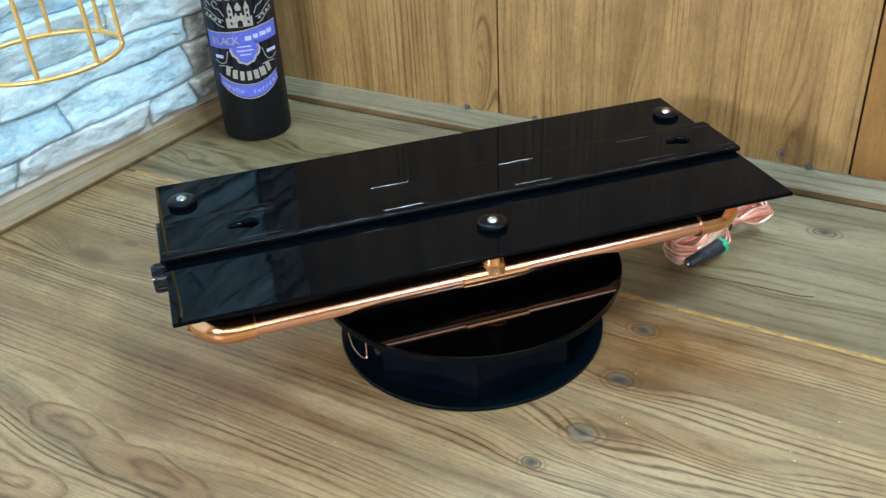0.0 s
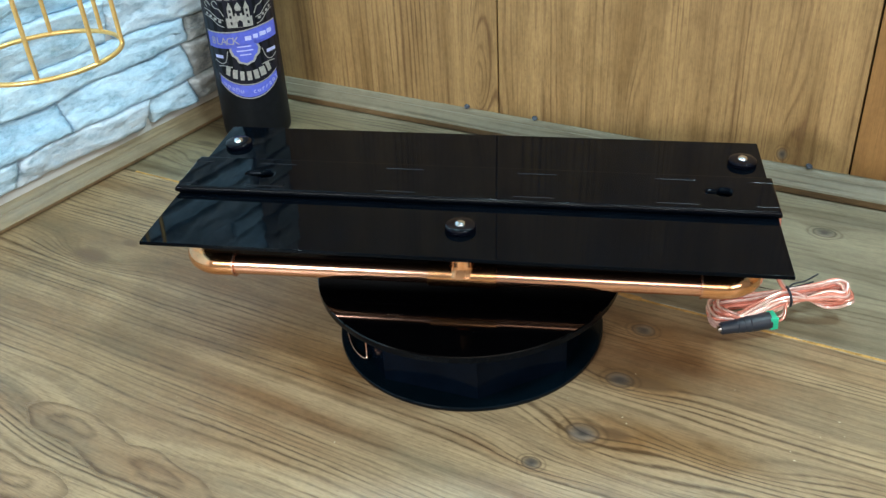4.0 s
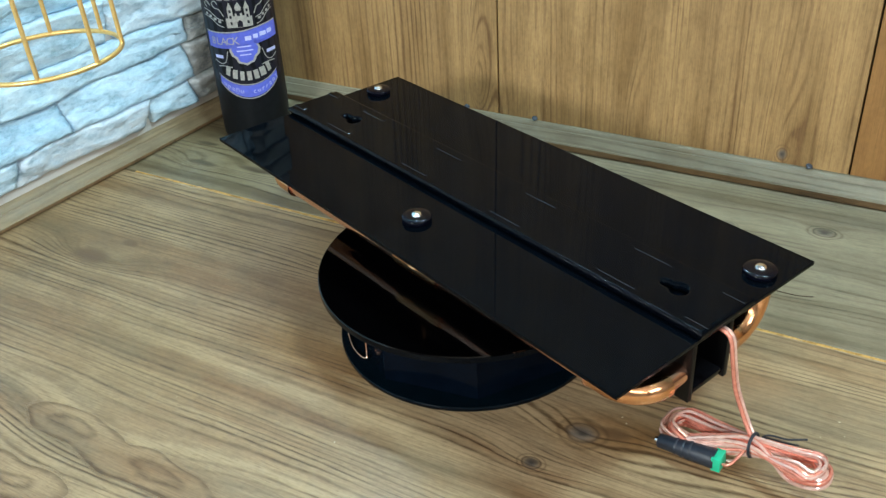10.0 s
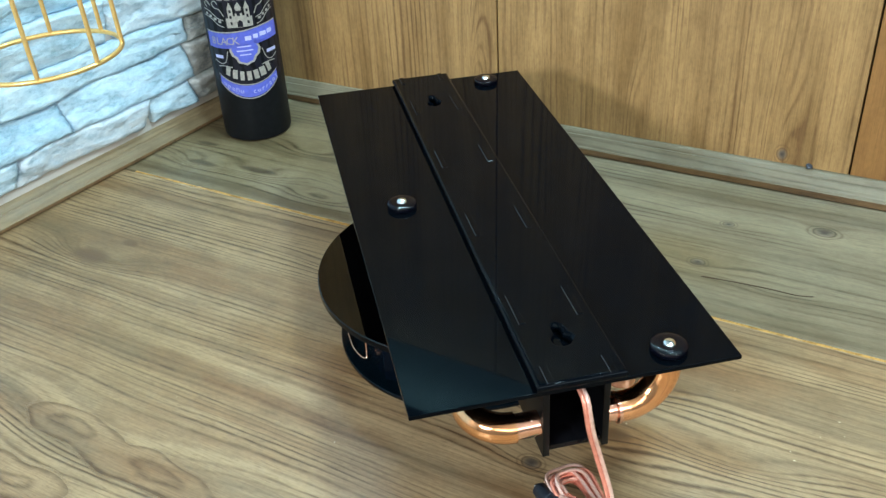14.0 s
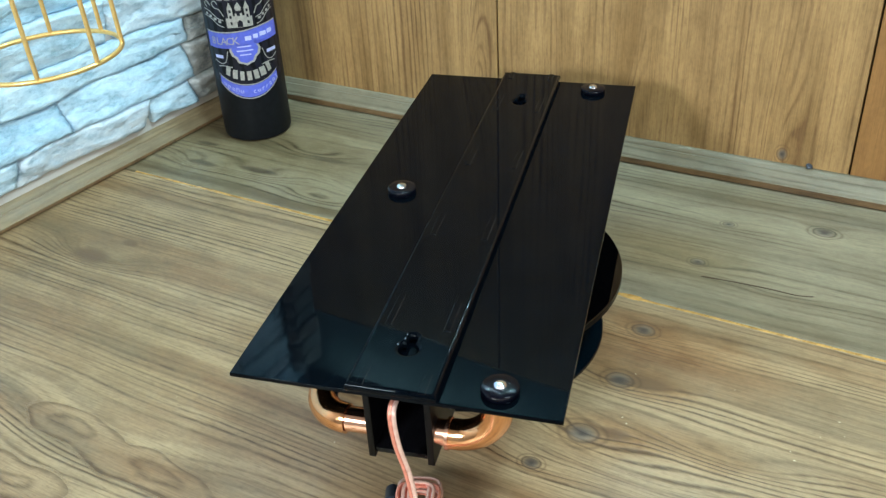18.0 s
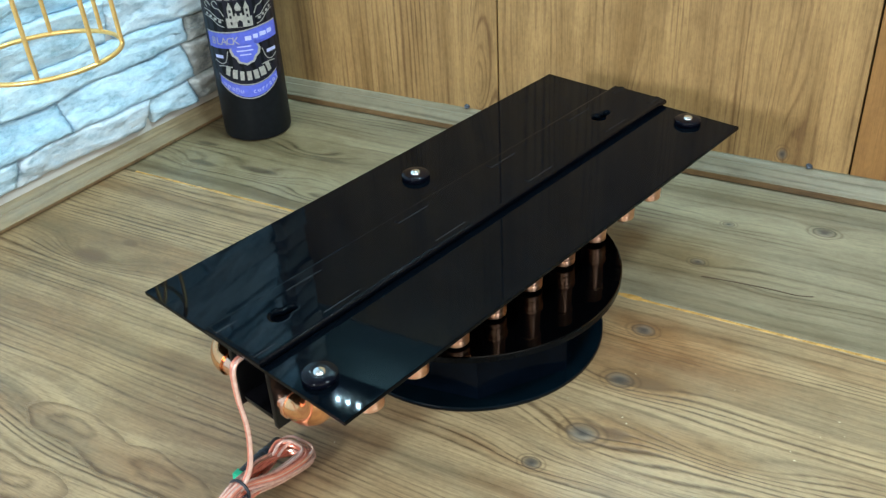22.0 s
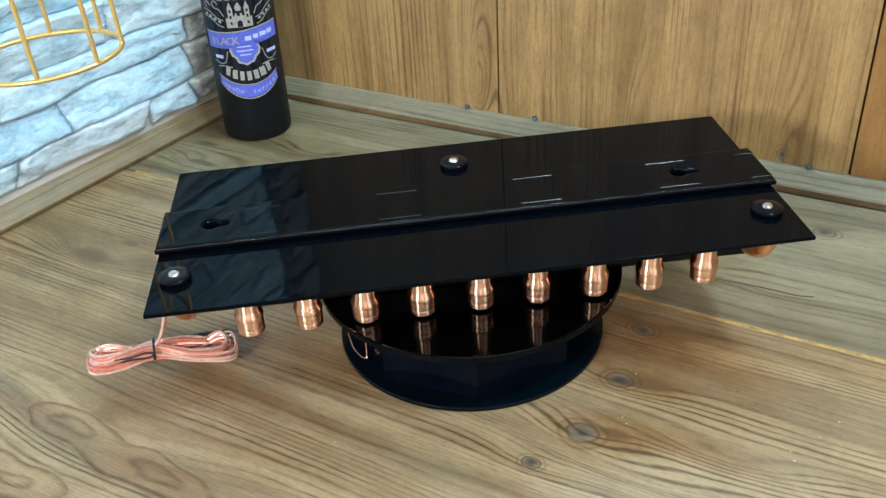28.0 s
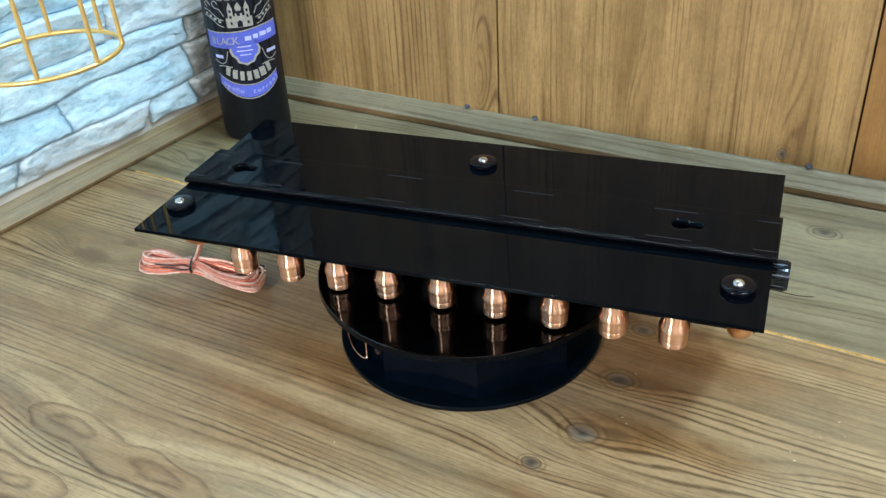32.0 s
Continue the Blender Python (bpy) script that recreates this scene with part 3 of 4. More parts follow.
def table():
    tab = thing("table", "worn grey-brown softwood plank table in the corner", "table")
    edges = [0.349, SEAM + 0.0014, SEAM - 0.0014, -0.44, -0.4428, -0.72]
    for v1, v0 in ((edges[0], edges[1]), (edges[2], edges[3]), (edges[4], edges[5])):
        bm = bmesh.new()
        u1, n = 1.5, 40
        rows = []
        prof = [(v0, -0.03), (v1, -0.03), (v1, -0.0008), (v1 - 0.0007, 0.0), (v0 + 0.0007, 0.0), (v0, -0.0008)]
        for k in range(n + 1):
            row = []
            for j, (v, z) in enumerate(prof):
                first = cross(N_TABLE * v, U_TABLE, LEFT_AT, LEFT).dot(U_TABLE) + 0.001
                u = first + (u1 - first) * k / n
                wob = 0.0007 * (noise.noise((u * 9, v * 3, 0)) if j != 0 and j != 3 else noise.noise((u * 9, v * 3, 5)))
                p = U_TABLE * u + N_TABLE * (v + wob)
                row.append(bm.verts.new((p.x, p.y, z)))
            rows.append(row)
        for a, b in zip(rows, rows[1:]):
            for j in range(6):
                bm.faces.new((a[j], b[j], b[(j + 1) % 6], a[(j + 1) % 6]))
        bm.faces.new(rows[0])
        bm.faces.new(rows[-1])
        bmesh.ops.recalc_face_normals(bm, faces=bm.faces)
        part("plank", bm, WOOD_TABLE_REAR if v0 > 0 else WOOD_TABLE, tab)
    # amber varnish that has run into the seam; golden glints coloured in at right
    for u0, u1, half0, mat in ((-0.50, -0.10, 0.0024, AMBER), (-0.10, 0.088, 0.0017, AMBER_DARK), (0.088, 0.122, 0.0040, AMBER), (0.122, 0.34, 0.0015, AMBER), (0.34, 1.10, 0.0016, AMBER_DARK)):
        verts, faces = [], []
        n = 200
        for k in range(n + 1):
            u = u0 + (u1 - u0) * k / n
            z = -0.0003 + 0.0005 * noise.noise((u * 30, 0, 0))
            half = half0 + 0.0004 * noise.noise((u * 40, 3, 0))
            for v, dz in ((-1, -0.003), (-1, 0.0), (0, 0.0005), (1, 0.0), (1, -0.003)):
                p = U_TABLE * u + N_TABLE * (SEAM + v * half)
                verts.append((p.x, p.y, z + dz))
        for k in range(n):
            for j in range(4):
                faces.append((k * 5 + j, k * 5 + j + 1, k * 5 + 6 + j, k * 5 + 5 + j))
        part("seam_filler", mesh_of("seam_filler", verts, faces), mat, tab, "glossy amber varnish filling the board seam")
    # a fine drying crack along the rear board
    crack = [U_TABLE * u + N_TABLE * v for u, v in ((0.160, 0.154), (0.190, 0.157), (0.220, 0.159), (0.245, 0.159), (0.259, 0.163))]
    part("crack", tube("crack", smooth_path([(p.x, p.y, -0.0001) for p in crack], 8), [0.0002] + [0.0007] * 31 + [0.0002], 8), GAP, tab, "fine dark crack in the board")
    for k, (a, b) in enumerate(((-0.42, 0.28), (1.4, 0.28), (-0.42, -0.66), (1.4, -0.66))):
        p = U_TABLE * a + N_TABLE * b
        part("leg", box("leg", p.x - 0.03, p.x + 0.03, p.y - 0.03, p.y + 0.03, FLOOR, -0.03, 0.003), WOOD_TABLE, tab)
    return tab


table()

TRIM = [(0, 0.0005), (0.0170, 0.0005), (0.0172, 0.0018), (0.0195, 0.0020), (0.0197, 0.0085), (0.0188, 0.0100), (0.0165, 0.0108), (0.0125, 0.0150), (0.0088, 0.0200), (0.0070, 0.0197), (0.0064, 0.0206),
        (0.0052, 0.0226), (0.0028, 0.0246), (0, 0.0250)]
TRIM_LEFT = [(0, 0.0005), (0.0170, 0.0005), (0.0172, 0.0016), (0.0195, 0.0018), (0.0197, 0.0055), (0.0185, 0.0070), (0.0160, 0.0082), (0.0125, 0.0115), (0.0092, 0.0152), (0.0076, 0.0150), (0.0070, 0.0160), (0.0045, 0.0190), (0, 0.0215)]


def trims():
    corner_front = cross(BACK_AT, BACK, LEFT_AT + LEFT_OUT * 0.0198, LEFT)
    tagged(part("trim_back", extrude_line("trim_back", TRIM, corner_front, CORNER + BACK * 1.6, BACK_OUT, 25), WOOD_TRIM),
           "greyish brown wooden moulding along the panelled wall", "trim", kind="structure")
    tagged(part("trim_left", extrude_line("trim_left", TRIM_LEFT, CORNER - LEFT * 1.3, CORNER, LEFT_OUT, 25), WOOD_TRIM_LEFT),
           "brown wooden moulding along the stone wall", "trim", kind="structure")


trims()
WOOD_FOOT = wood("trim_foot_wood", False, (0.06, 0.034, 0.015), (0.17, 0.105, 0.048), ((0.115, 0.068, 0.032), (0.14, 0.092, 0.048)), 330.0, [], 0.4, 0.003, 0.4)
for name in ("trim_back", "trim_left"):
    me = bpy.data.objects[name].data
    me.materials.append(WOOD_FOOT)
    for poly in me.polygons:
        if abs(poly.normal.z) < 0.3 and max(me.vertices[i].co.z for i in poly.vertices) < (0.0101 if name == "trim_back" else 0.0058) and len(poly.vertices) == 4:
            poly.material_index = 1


# ---- the turntable and the lamp on it ----
DISC = 0.0655


def turntable():
    tt = thing("turntable", "glossy black display turntable with an eight-sided drum", "turntable")
    part("base_flange", lathe("base_flange", [(0, 0.0002), (0.1138, 0.0002), (0.1143, 0.0010), (0.1143, 0.0034), (0.1136, 0.0042), (0, 0.0042)], 96), FLANGE, tt)
    verts, faces = [], []
    for z in (0.0042, 0.0585):
        for r in (0.104, 0.100):
            verts += [(r * math.cos(radians(-88.6 + 45 * k)), r * math.sin(radians(-88.6 + 45 * k)), z) for k in range(8)]
    for k in range(8):
        l = (k + 1) % 8
        faces += [(k, l, 16 + l, 16 + k), (8 + k, 24 + k, 24 + l, 8 + l), (16 + k, 16 + l, 24 + l, 24 + k), (k, 8 + k, 8 + l, l)]
    part("drum", mesh_of("drum", verts, faces, 0), DRUM, tt)
    platter = part("platter", lathe("platter", [(0, -0.0065), (0.1266, -0.0065), (0.1274, -0.0057), (0.1274, -0.0008), (0.1266, 0), (0, 0)], 128), PLATTER, tt,
                   "mirror-black round platter", pose(0, 0, DISC))
    platter.data.materials.append(PLATTER_RIM)
    for poly in platter.data.polygons:
        if abs(poly.normal.z) < 0.3:
            poly.material_index = 1
    part("spindle", lathe("spindle", [(0, 0.0042), (0.02, 0.0042), (0.02, 0.0588), (0, 0.0588)], 24), DRUM, tt)
    # thin copper line added in place of an orange reflection on the flange
    loop = [(-0.1080, -0.004, 0.0155), (-0.1068, -0.015, 0.0075), (-0.1015, -0.033, 0.0056), (-0.0950, -0.045, 0.0056), (-0.0890, -0.0500, 0.0060), (-0.0885, -0.0465, 0.0110), (-0.0888, -0.0440, 0.0190)]
    part("copper_wire", tube("copper_wire", smooth_path(loop, 8), 0.0007, 8), COPPER, tt, "thin bent copper line standing in for an orange reflection on the flange")
    return platter


PLATTER_DISC = turntable()


def ring_points(cx, cy, r, a0, a1, n):
    return [(cx + r * math.cos(radians(a0 + (a1 - a0) * k / n)), cy + r * math.sin(radians(a0 + (a1 - a0) * k / n))) for k in range(n + 1)]


def keyhole(cx, cy, r, tip, half):
    """A keyhole outline: a round end at cx and a narrow slot towards smaller x, to tip."""
    a = math.degrees(math.asin(half / r))
    return ring_points(cx, cy, r, 180 + a, 540 - a, 20) + ring_points(tip + half, cy, half, 90, 270, 8)


PLATE_TOP = 0.0637
LEAN = pose(0, 0, PLATE_TOP, -0.5, 0.64, 0)


def lamp():
    lp = thing("copper_pipe_lamp", "black acrylic lamp with copper pipes and nine copper spots", "lamp")
    x0, x1, y0, y1 = -0.2386, 0.2400, -0.0938, 0.1148
    part("back_plate", flat_shape("back_plate", [[(x0, y0), (x1, y0), (x1, y1), (x0, y1)]], 0.0032, 0.0004), ACRYLIC, lp, "glossy black acrylic plate", LEAN @ pose(0, 0, -0.0016))
    sx0, sx1, sy0, sy1 = -0.2412, 0.2420, -0.0172, 0.0400
    strip = part("mounting_strip", flat_shape("mounting_strip", [[(sx0, sy0), (sx1, sy0), (sx1, sy1), (sx0, sy1)],
                 keyhole(0.2020, 0.0116, 0.0060, 0.1880, 0.0026), keyhole(-0.1715, 0.0113, 0.0060, -0.1870, 0.0026)], 0.0062, 0.0027), ACRYLIC, lp,
                 "raised black strip with two keyholes", LEAN @ pose(0, 0, 0.0033))
    strip.data.materials.append(CUT_EDGE)
    for poly in strip.data.polygons:
        if -0.2 < poly.normal.z < 0.97 and (poly.center.y < -0.0145 or poly.center.y > 0.0375):
            poly.material_index = 1

    def tab_mesh(half):
        me = box("tab", -half, half, -0.0024, 0.0024, -0.0012, 0.00035, 0.00045, 1)
        me.materials.append(ACRYLIC)
        me.materials.append(ACRYLIC_EDGE)
        for poly in me.polygons:
            if abs(poly.normal.y) > 0.3 and 0.3 < poly.normal.z < 0.95:
                poly.material_index = 1
        return me

    for cx in (-0.1658, -0.0553, 0.0553, 0.1658):
        for cy in (-0.0080, 0.0312):
            part("tab", tab_mesh(0.0162), ACRYLIC, strip, m=pose(cx, cy, 0.0031))
    for cx in (-0.2320, 0.2325):
        for cy in (-0.0080, 0.0312):
            part("tab", tab_mesh(0.0085), ACRYLIC, strip, m=pose(cx, cy, 0.0031))
    # round black feet with domed screws
    for cx, cy in ((0.0030, -0.0530), (0.2228, 0.0744), (-0.2187, 0.0750)):
        foot = part("knob", lathe("knob", [(0, 0), (0.0112, 0), (0.0117, 0.0006), (0.0117, 0.0035), (0.0113, 0.0043), (0.0106, 0.0047), (0.0060, 0.0048), (0, 0.0048)], 40), KNOB_BLACK, lp, "glossy black round knob", LEAN @ pose(cx, cy, 0))
        part("screw", lathe("screw", [(0, 0), (0.0042, 0), (0.0041, 0.0008), (0.0034, 0.0018), (0.0019, 0.0025), (0, 0.0027)], 20), CHROME, foot, "small domed chrome screw", pose(0, 0, 0.0046))
    # the open box below the strip
    top = PLATE_TOP - 0.0046
    for cy in (-0.0080, 0.0312):
        part("side_wall", box("side_wall", -0.2340, 0.2330, cy - 0.0022, cy + 0.0022, 0.0003, top, 0.0004), MATT_ACRYLIC, lp)
    part("box_floor", box("box_floor", -0.2300, 0.2318, -0.0057, 0.0289, 0.0040, 0.0080, 0.0007), POLISHED, lp)
    part("end_wall", box("end_wall", -0.2330, -0.2290, -0.0057, 0.0289, 0.0082, top, 0.0004), ACRYLIC, lp)
    # control knob at the end
    knob = part("dial", lathe("dial", [(0, 0), (0.0104, 0), (0.0110, 0.0008), (0.0110, 0.0160), (0.0104, 0.0174), (0, 0.0178)], 48), DARK_CHROME, lp, "ribbed chrome dial",
                pose(-0.2335, 0.0110, 0.0400, 0, -90, 0))
    for k in range(24):
        part("rib", box("rib", 0.0107, 0.0115, -0.0005, 0.0005, 0.002, 0.0152, 0.0002, 1), DARK_CHROME, knob, m=pose(0, 0, 0, 0, 0, 15 * k))
    # copper pipe: along the front, round the ends and through the box
    zp, yp, xe, bend, r = 0.0213, -0.0507, 0.2235, 0.0250, 0.0083
    part("pipe", tube("pipe", [(-xe + bend, yp, zp), (xe - bend, yp, zp)], r, 28), COPPER, lp, "long bright copper pipe")
    tee = part("tee", tube("tee", [(-0.0240, yp, zp), (-0.0238, yp, zp), (0.0298, yp, zp), (0.0300, yp, zp)], [0.0096, 0.0103, 0.0103, 0.0096], 28), COPPER_WORN, lp, "copper tee fitting")
    part("tee_branch", lathe("tee_branch", [(0.0125, 0.0030), (0.0112, 0.0060), (0.0100, 0.0090), (0.0094, 0.0120), (0.0094, 0.0300), (0.0080, 0.0302), (0.0080, 0.038), (0, 0.038)], 28), COPPER_WORN, tee, m=pose(0.0030, yp, zp))
    for s in (-1, 1):
        arc = [(s * (xe - bend + bend * math.sin(radians(a))), yp + bend - bend * math.cos(radians(a)), zp) for a in range(0, 91, 6)]
        elbow = part("elbow", tube("elbow", [(s * (xe - bend - 0.0140), yp, zp)] + arc, 0.0099, 28), COPPER_WORN, lp, "bent copper elbow")
        part("solder_ring", tube("solder_ring", [(s * (xe - bend - 0.0150), yp, zp), (s * (xe - bend - 0.0147), yp, zp), (s * (xe - bend - 0.0135), yp, zp), (s * (xe - bend - 0.0132), yp, zp)],
                                 [0.0092, 0.0106, 0.0106, 0.0098], 28), SOLDER, elbow)
        part("cross_pipe", tube("cross_pipe", [(s * xe, yp + bend, zp), (s * xe, -0.0104, zp)], r, 24), COPPER, lp)
        yr, up = 0.0730, 0.0275
        part("cross_pipe", tube("cross_pipe", [(s * xe, 0.0336, zp), (s * xe, yr - up, zp)], r, 24), COPPER, lp)
        arc = [(s * xe, yr - up + up * math.sin(radians(a)), zp + up - up * math.cos(radians(a))) for a in range(0, 91, 6)]
        elbow = part("elbow", tube("elbow", [(s * xe, yr - up - 0.004, zp)] + arc + [(s * xe, yr, PLATE_TOP - 0.006)], 0.0098, 28), COPPER_WORN, lp, "bent copper elbow rising to the plate")
        part("solder_ring", tube("solder_ring", [(s * xe, yr - up - 0.0056, zp), (s * xe, yr - up - 0.0052, zp), (s * xe, yr - up - 0.0030, zp), (s * xe, yr - up - 0.0026, zp)],
                                 [0.0092, 0.0106, 0.0106, 0.0098], 28), SOLDER, elbow)
    # nine spots
    prof = [(0, 0.004), (0.0080, 0.004), (0.0088, 0.0002), (0.0098, 0), (0.0103, 0.0006), (0.0103, 0.0044), (0.0101, 0.0048), (0.0104, 0.0053), (0.0105, 0.0108), (0.0104, 0.0121), (0.0108, 0.0128), (0.0112, 0.0140), (0.0112, 0.0152),
            (0.0107, 0.0172), (0.0096, 0.0192), (0.0089, 0.0212), (0.0087, 0.0420), (0.0096, 0.0430), (0.0096, 0.0560), (0, 0.0560)]
    me = lathe("spot", prof, 36)
    for x in (-0.1791, -0.1352, -0.0910, -0.0452, -0.0005, 0.0452, 0.0890, 0.1330, 0.1778):
        z0 = 0.0026 - 0.0101 * x * 0.6
        part("spot", me, SPOT_COPPER, lp, m=pose(x, 0.0640, z0, 0, 0, 47 * x * 100))
    return lp


LAMP = lamp()


def cable(lp):
    """The coiled twin wire with its plug hangs from the open end of the box."""
    coil = part("cable", tube("cable", smooth_path([(0.2280, 0.0112, 0.0540), (0.2440, 0.0113, 0.0520), (0.2478, 0.0140, 0.0300), (0.2490, 0.0200, 0.0050), (0.2560, 0.0250, -0.0200), (0.2665, 0.0240, -0.0350)], 8), 0.0015, 10),
                WIRE_RED, lp, "clear twin wire, copper and tinned")
    part("strand", tube("strand", smooth_path([(0.2280, 0.0138, 0.0540), (0.2441, 0.0139, 0.0522), (0.2480, 0.0166, 0.0305), (0.2494, 0.0226, 0.0055), (0.2564, 0.0276, -0.0196), (0.2668, 0.0266, -0.0346)], 8), 0.0015, 10), WIRE_PALE, coil)
    rng = random.Random(4)
    a, b, c = Vector((0.2050, 0.0130, -0.0500)), Vector((0.2665, 0.0240, -0.0370)), Vector((0.3160, 0.0325, -0.0335))
    ax = (c - a).normalized()
    side = Vector((-ax.y, ax.x, 0)).normalized()
    for k in range(16):
        w0, w1 = 0.0060 + 0.0085 * rng.random(), 0.0060 + 0.0070 * rng.random()
        h = rng.uniform(-0.0065, 0.0075)
        s0, s1 = rng.uniform(-0.005, 0.006), rng.uniform(-0.008, 0.003)
        q = rng.uniform(-1, 1)
        up = Vector((0, 0, 1))
        path = [a + ax * s0 + up * h, a + ax * (s0 + 0.006) + side * w0 + up * h, a + ax * 0.034 + side * w0 * 0.8 + up * h * 0.8, b + side * 0.0065 * (0.5 + 0.5 * q) + up * h * 0.9,
                c - ax * 0.022 + side * w1 * 0.85 + up * h, c + ax * (s1 - 0.005) + side * w1 + up * h, c + ax * s1 + up * h, c + ax * (s1 - 0.005) - side * w1 + up * h * 0.6,
                c - ax * 0.022 - side * w1 * 0.8 + up * h, b - side * 0.0065 * (0.5 - 0.5 * q) - up * h * 0.9, a + ax * 0.034 - side * w0 * 0.8 - up * h, a + ax * (s0 + 0.006) - side * w0 + up * h]
        part("strand", tube("strand", smooth_path(path, 5, True), 0.00125, 7, True), WIRE_PALE if k % 2 else WIRE_RED, coil)
    turn = look(b, b + ax)
    part("tie", tube("tie", [turn @ Vector((0.0086 * math.cos(w), 0.0082 * math.sin(w), 0)) for w in [2 * math.pi * i / 24 for i in range(24)]], 0.0011, 8, True), BLACK_RUBBER, coil, "black wire tie")
    part("tie_end", tube("tie_end", smooth_path([b + side * 0.006, b + side * 0.010 + ax * 0.006 + Vector((0, 0, 0.004)), b + side * 0.013 + ax * 0.018 + Vector((0, 0, 0.003)), b + side * 0.017 + ax * 0.030 + Vector((0, 0, 0.005))], 6), 0.0007, 6), BLACK_RUBBER, coil)
    part("tie_end", tube("tie_end", smooth_path([b + side * 0.006, b + side * 0.011 + ax * 0.004, b + side * 0.012 + ax * 0.016, b + side * 0.014 + ax * 0.026], 6), 0.0007, 6), BLACK_RUBBER, coil)
    tip, end = Vector((0.2105, -0.0055, -0.0525)), Vector((0.2560, 0.0070, -0.0490))
    plug = part("plug", lathe("plug", [(0, 0), (0.0045, 0), (0.0052, 0.0008), (0.0056, 0.0120), (0.0062, 0.0130), (0.0062, 0.0140), (0.0058, 0.0145), (0.0066, 0.0185), (0.0066, 0.0192), (0.0062, 0.0198), (0.0070, 0.0235),
                (0.0070, 0.0245), (0.0066, 0.0250), (0.0070, 0.0300), (0.0072, 0.0420), (0, 0.0420)], 24), BLACK_RUBBER, lp, "black barrel plug", look(tip, tip + tip - end))
    part("terminal_block", box("terminal_block", -0.0064, 0.0064, -0.0056, 0.0056, 0.0405, 0.0470, 0.0006), GREEN_PLASTIC, plug, "green screw terminal block")
    part("contact", lathe("contact", [(0, -0.0024), (0.0026, -0.0024), (0.0028, -0.002), (0.0028, 0.0004), (0, 0.0004)], 16), CHROME, plug, "shiny metal contact")
    for s in (-0.0025, 0.0025):
        part("lead", tube("lead", smooth_path([end + Vector((0.001, s, 0)), end + Vector((0.006, s + 0.002, 0.003)), b + Vector((-0.001, -0.004, 0.000)), b + Vector((0.004, -0.002, 0))], 6), 0.0011, 8), WIRE_PALE if s > 0 else WIRE_RED, coil)


cable(LAMP)


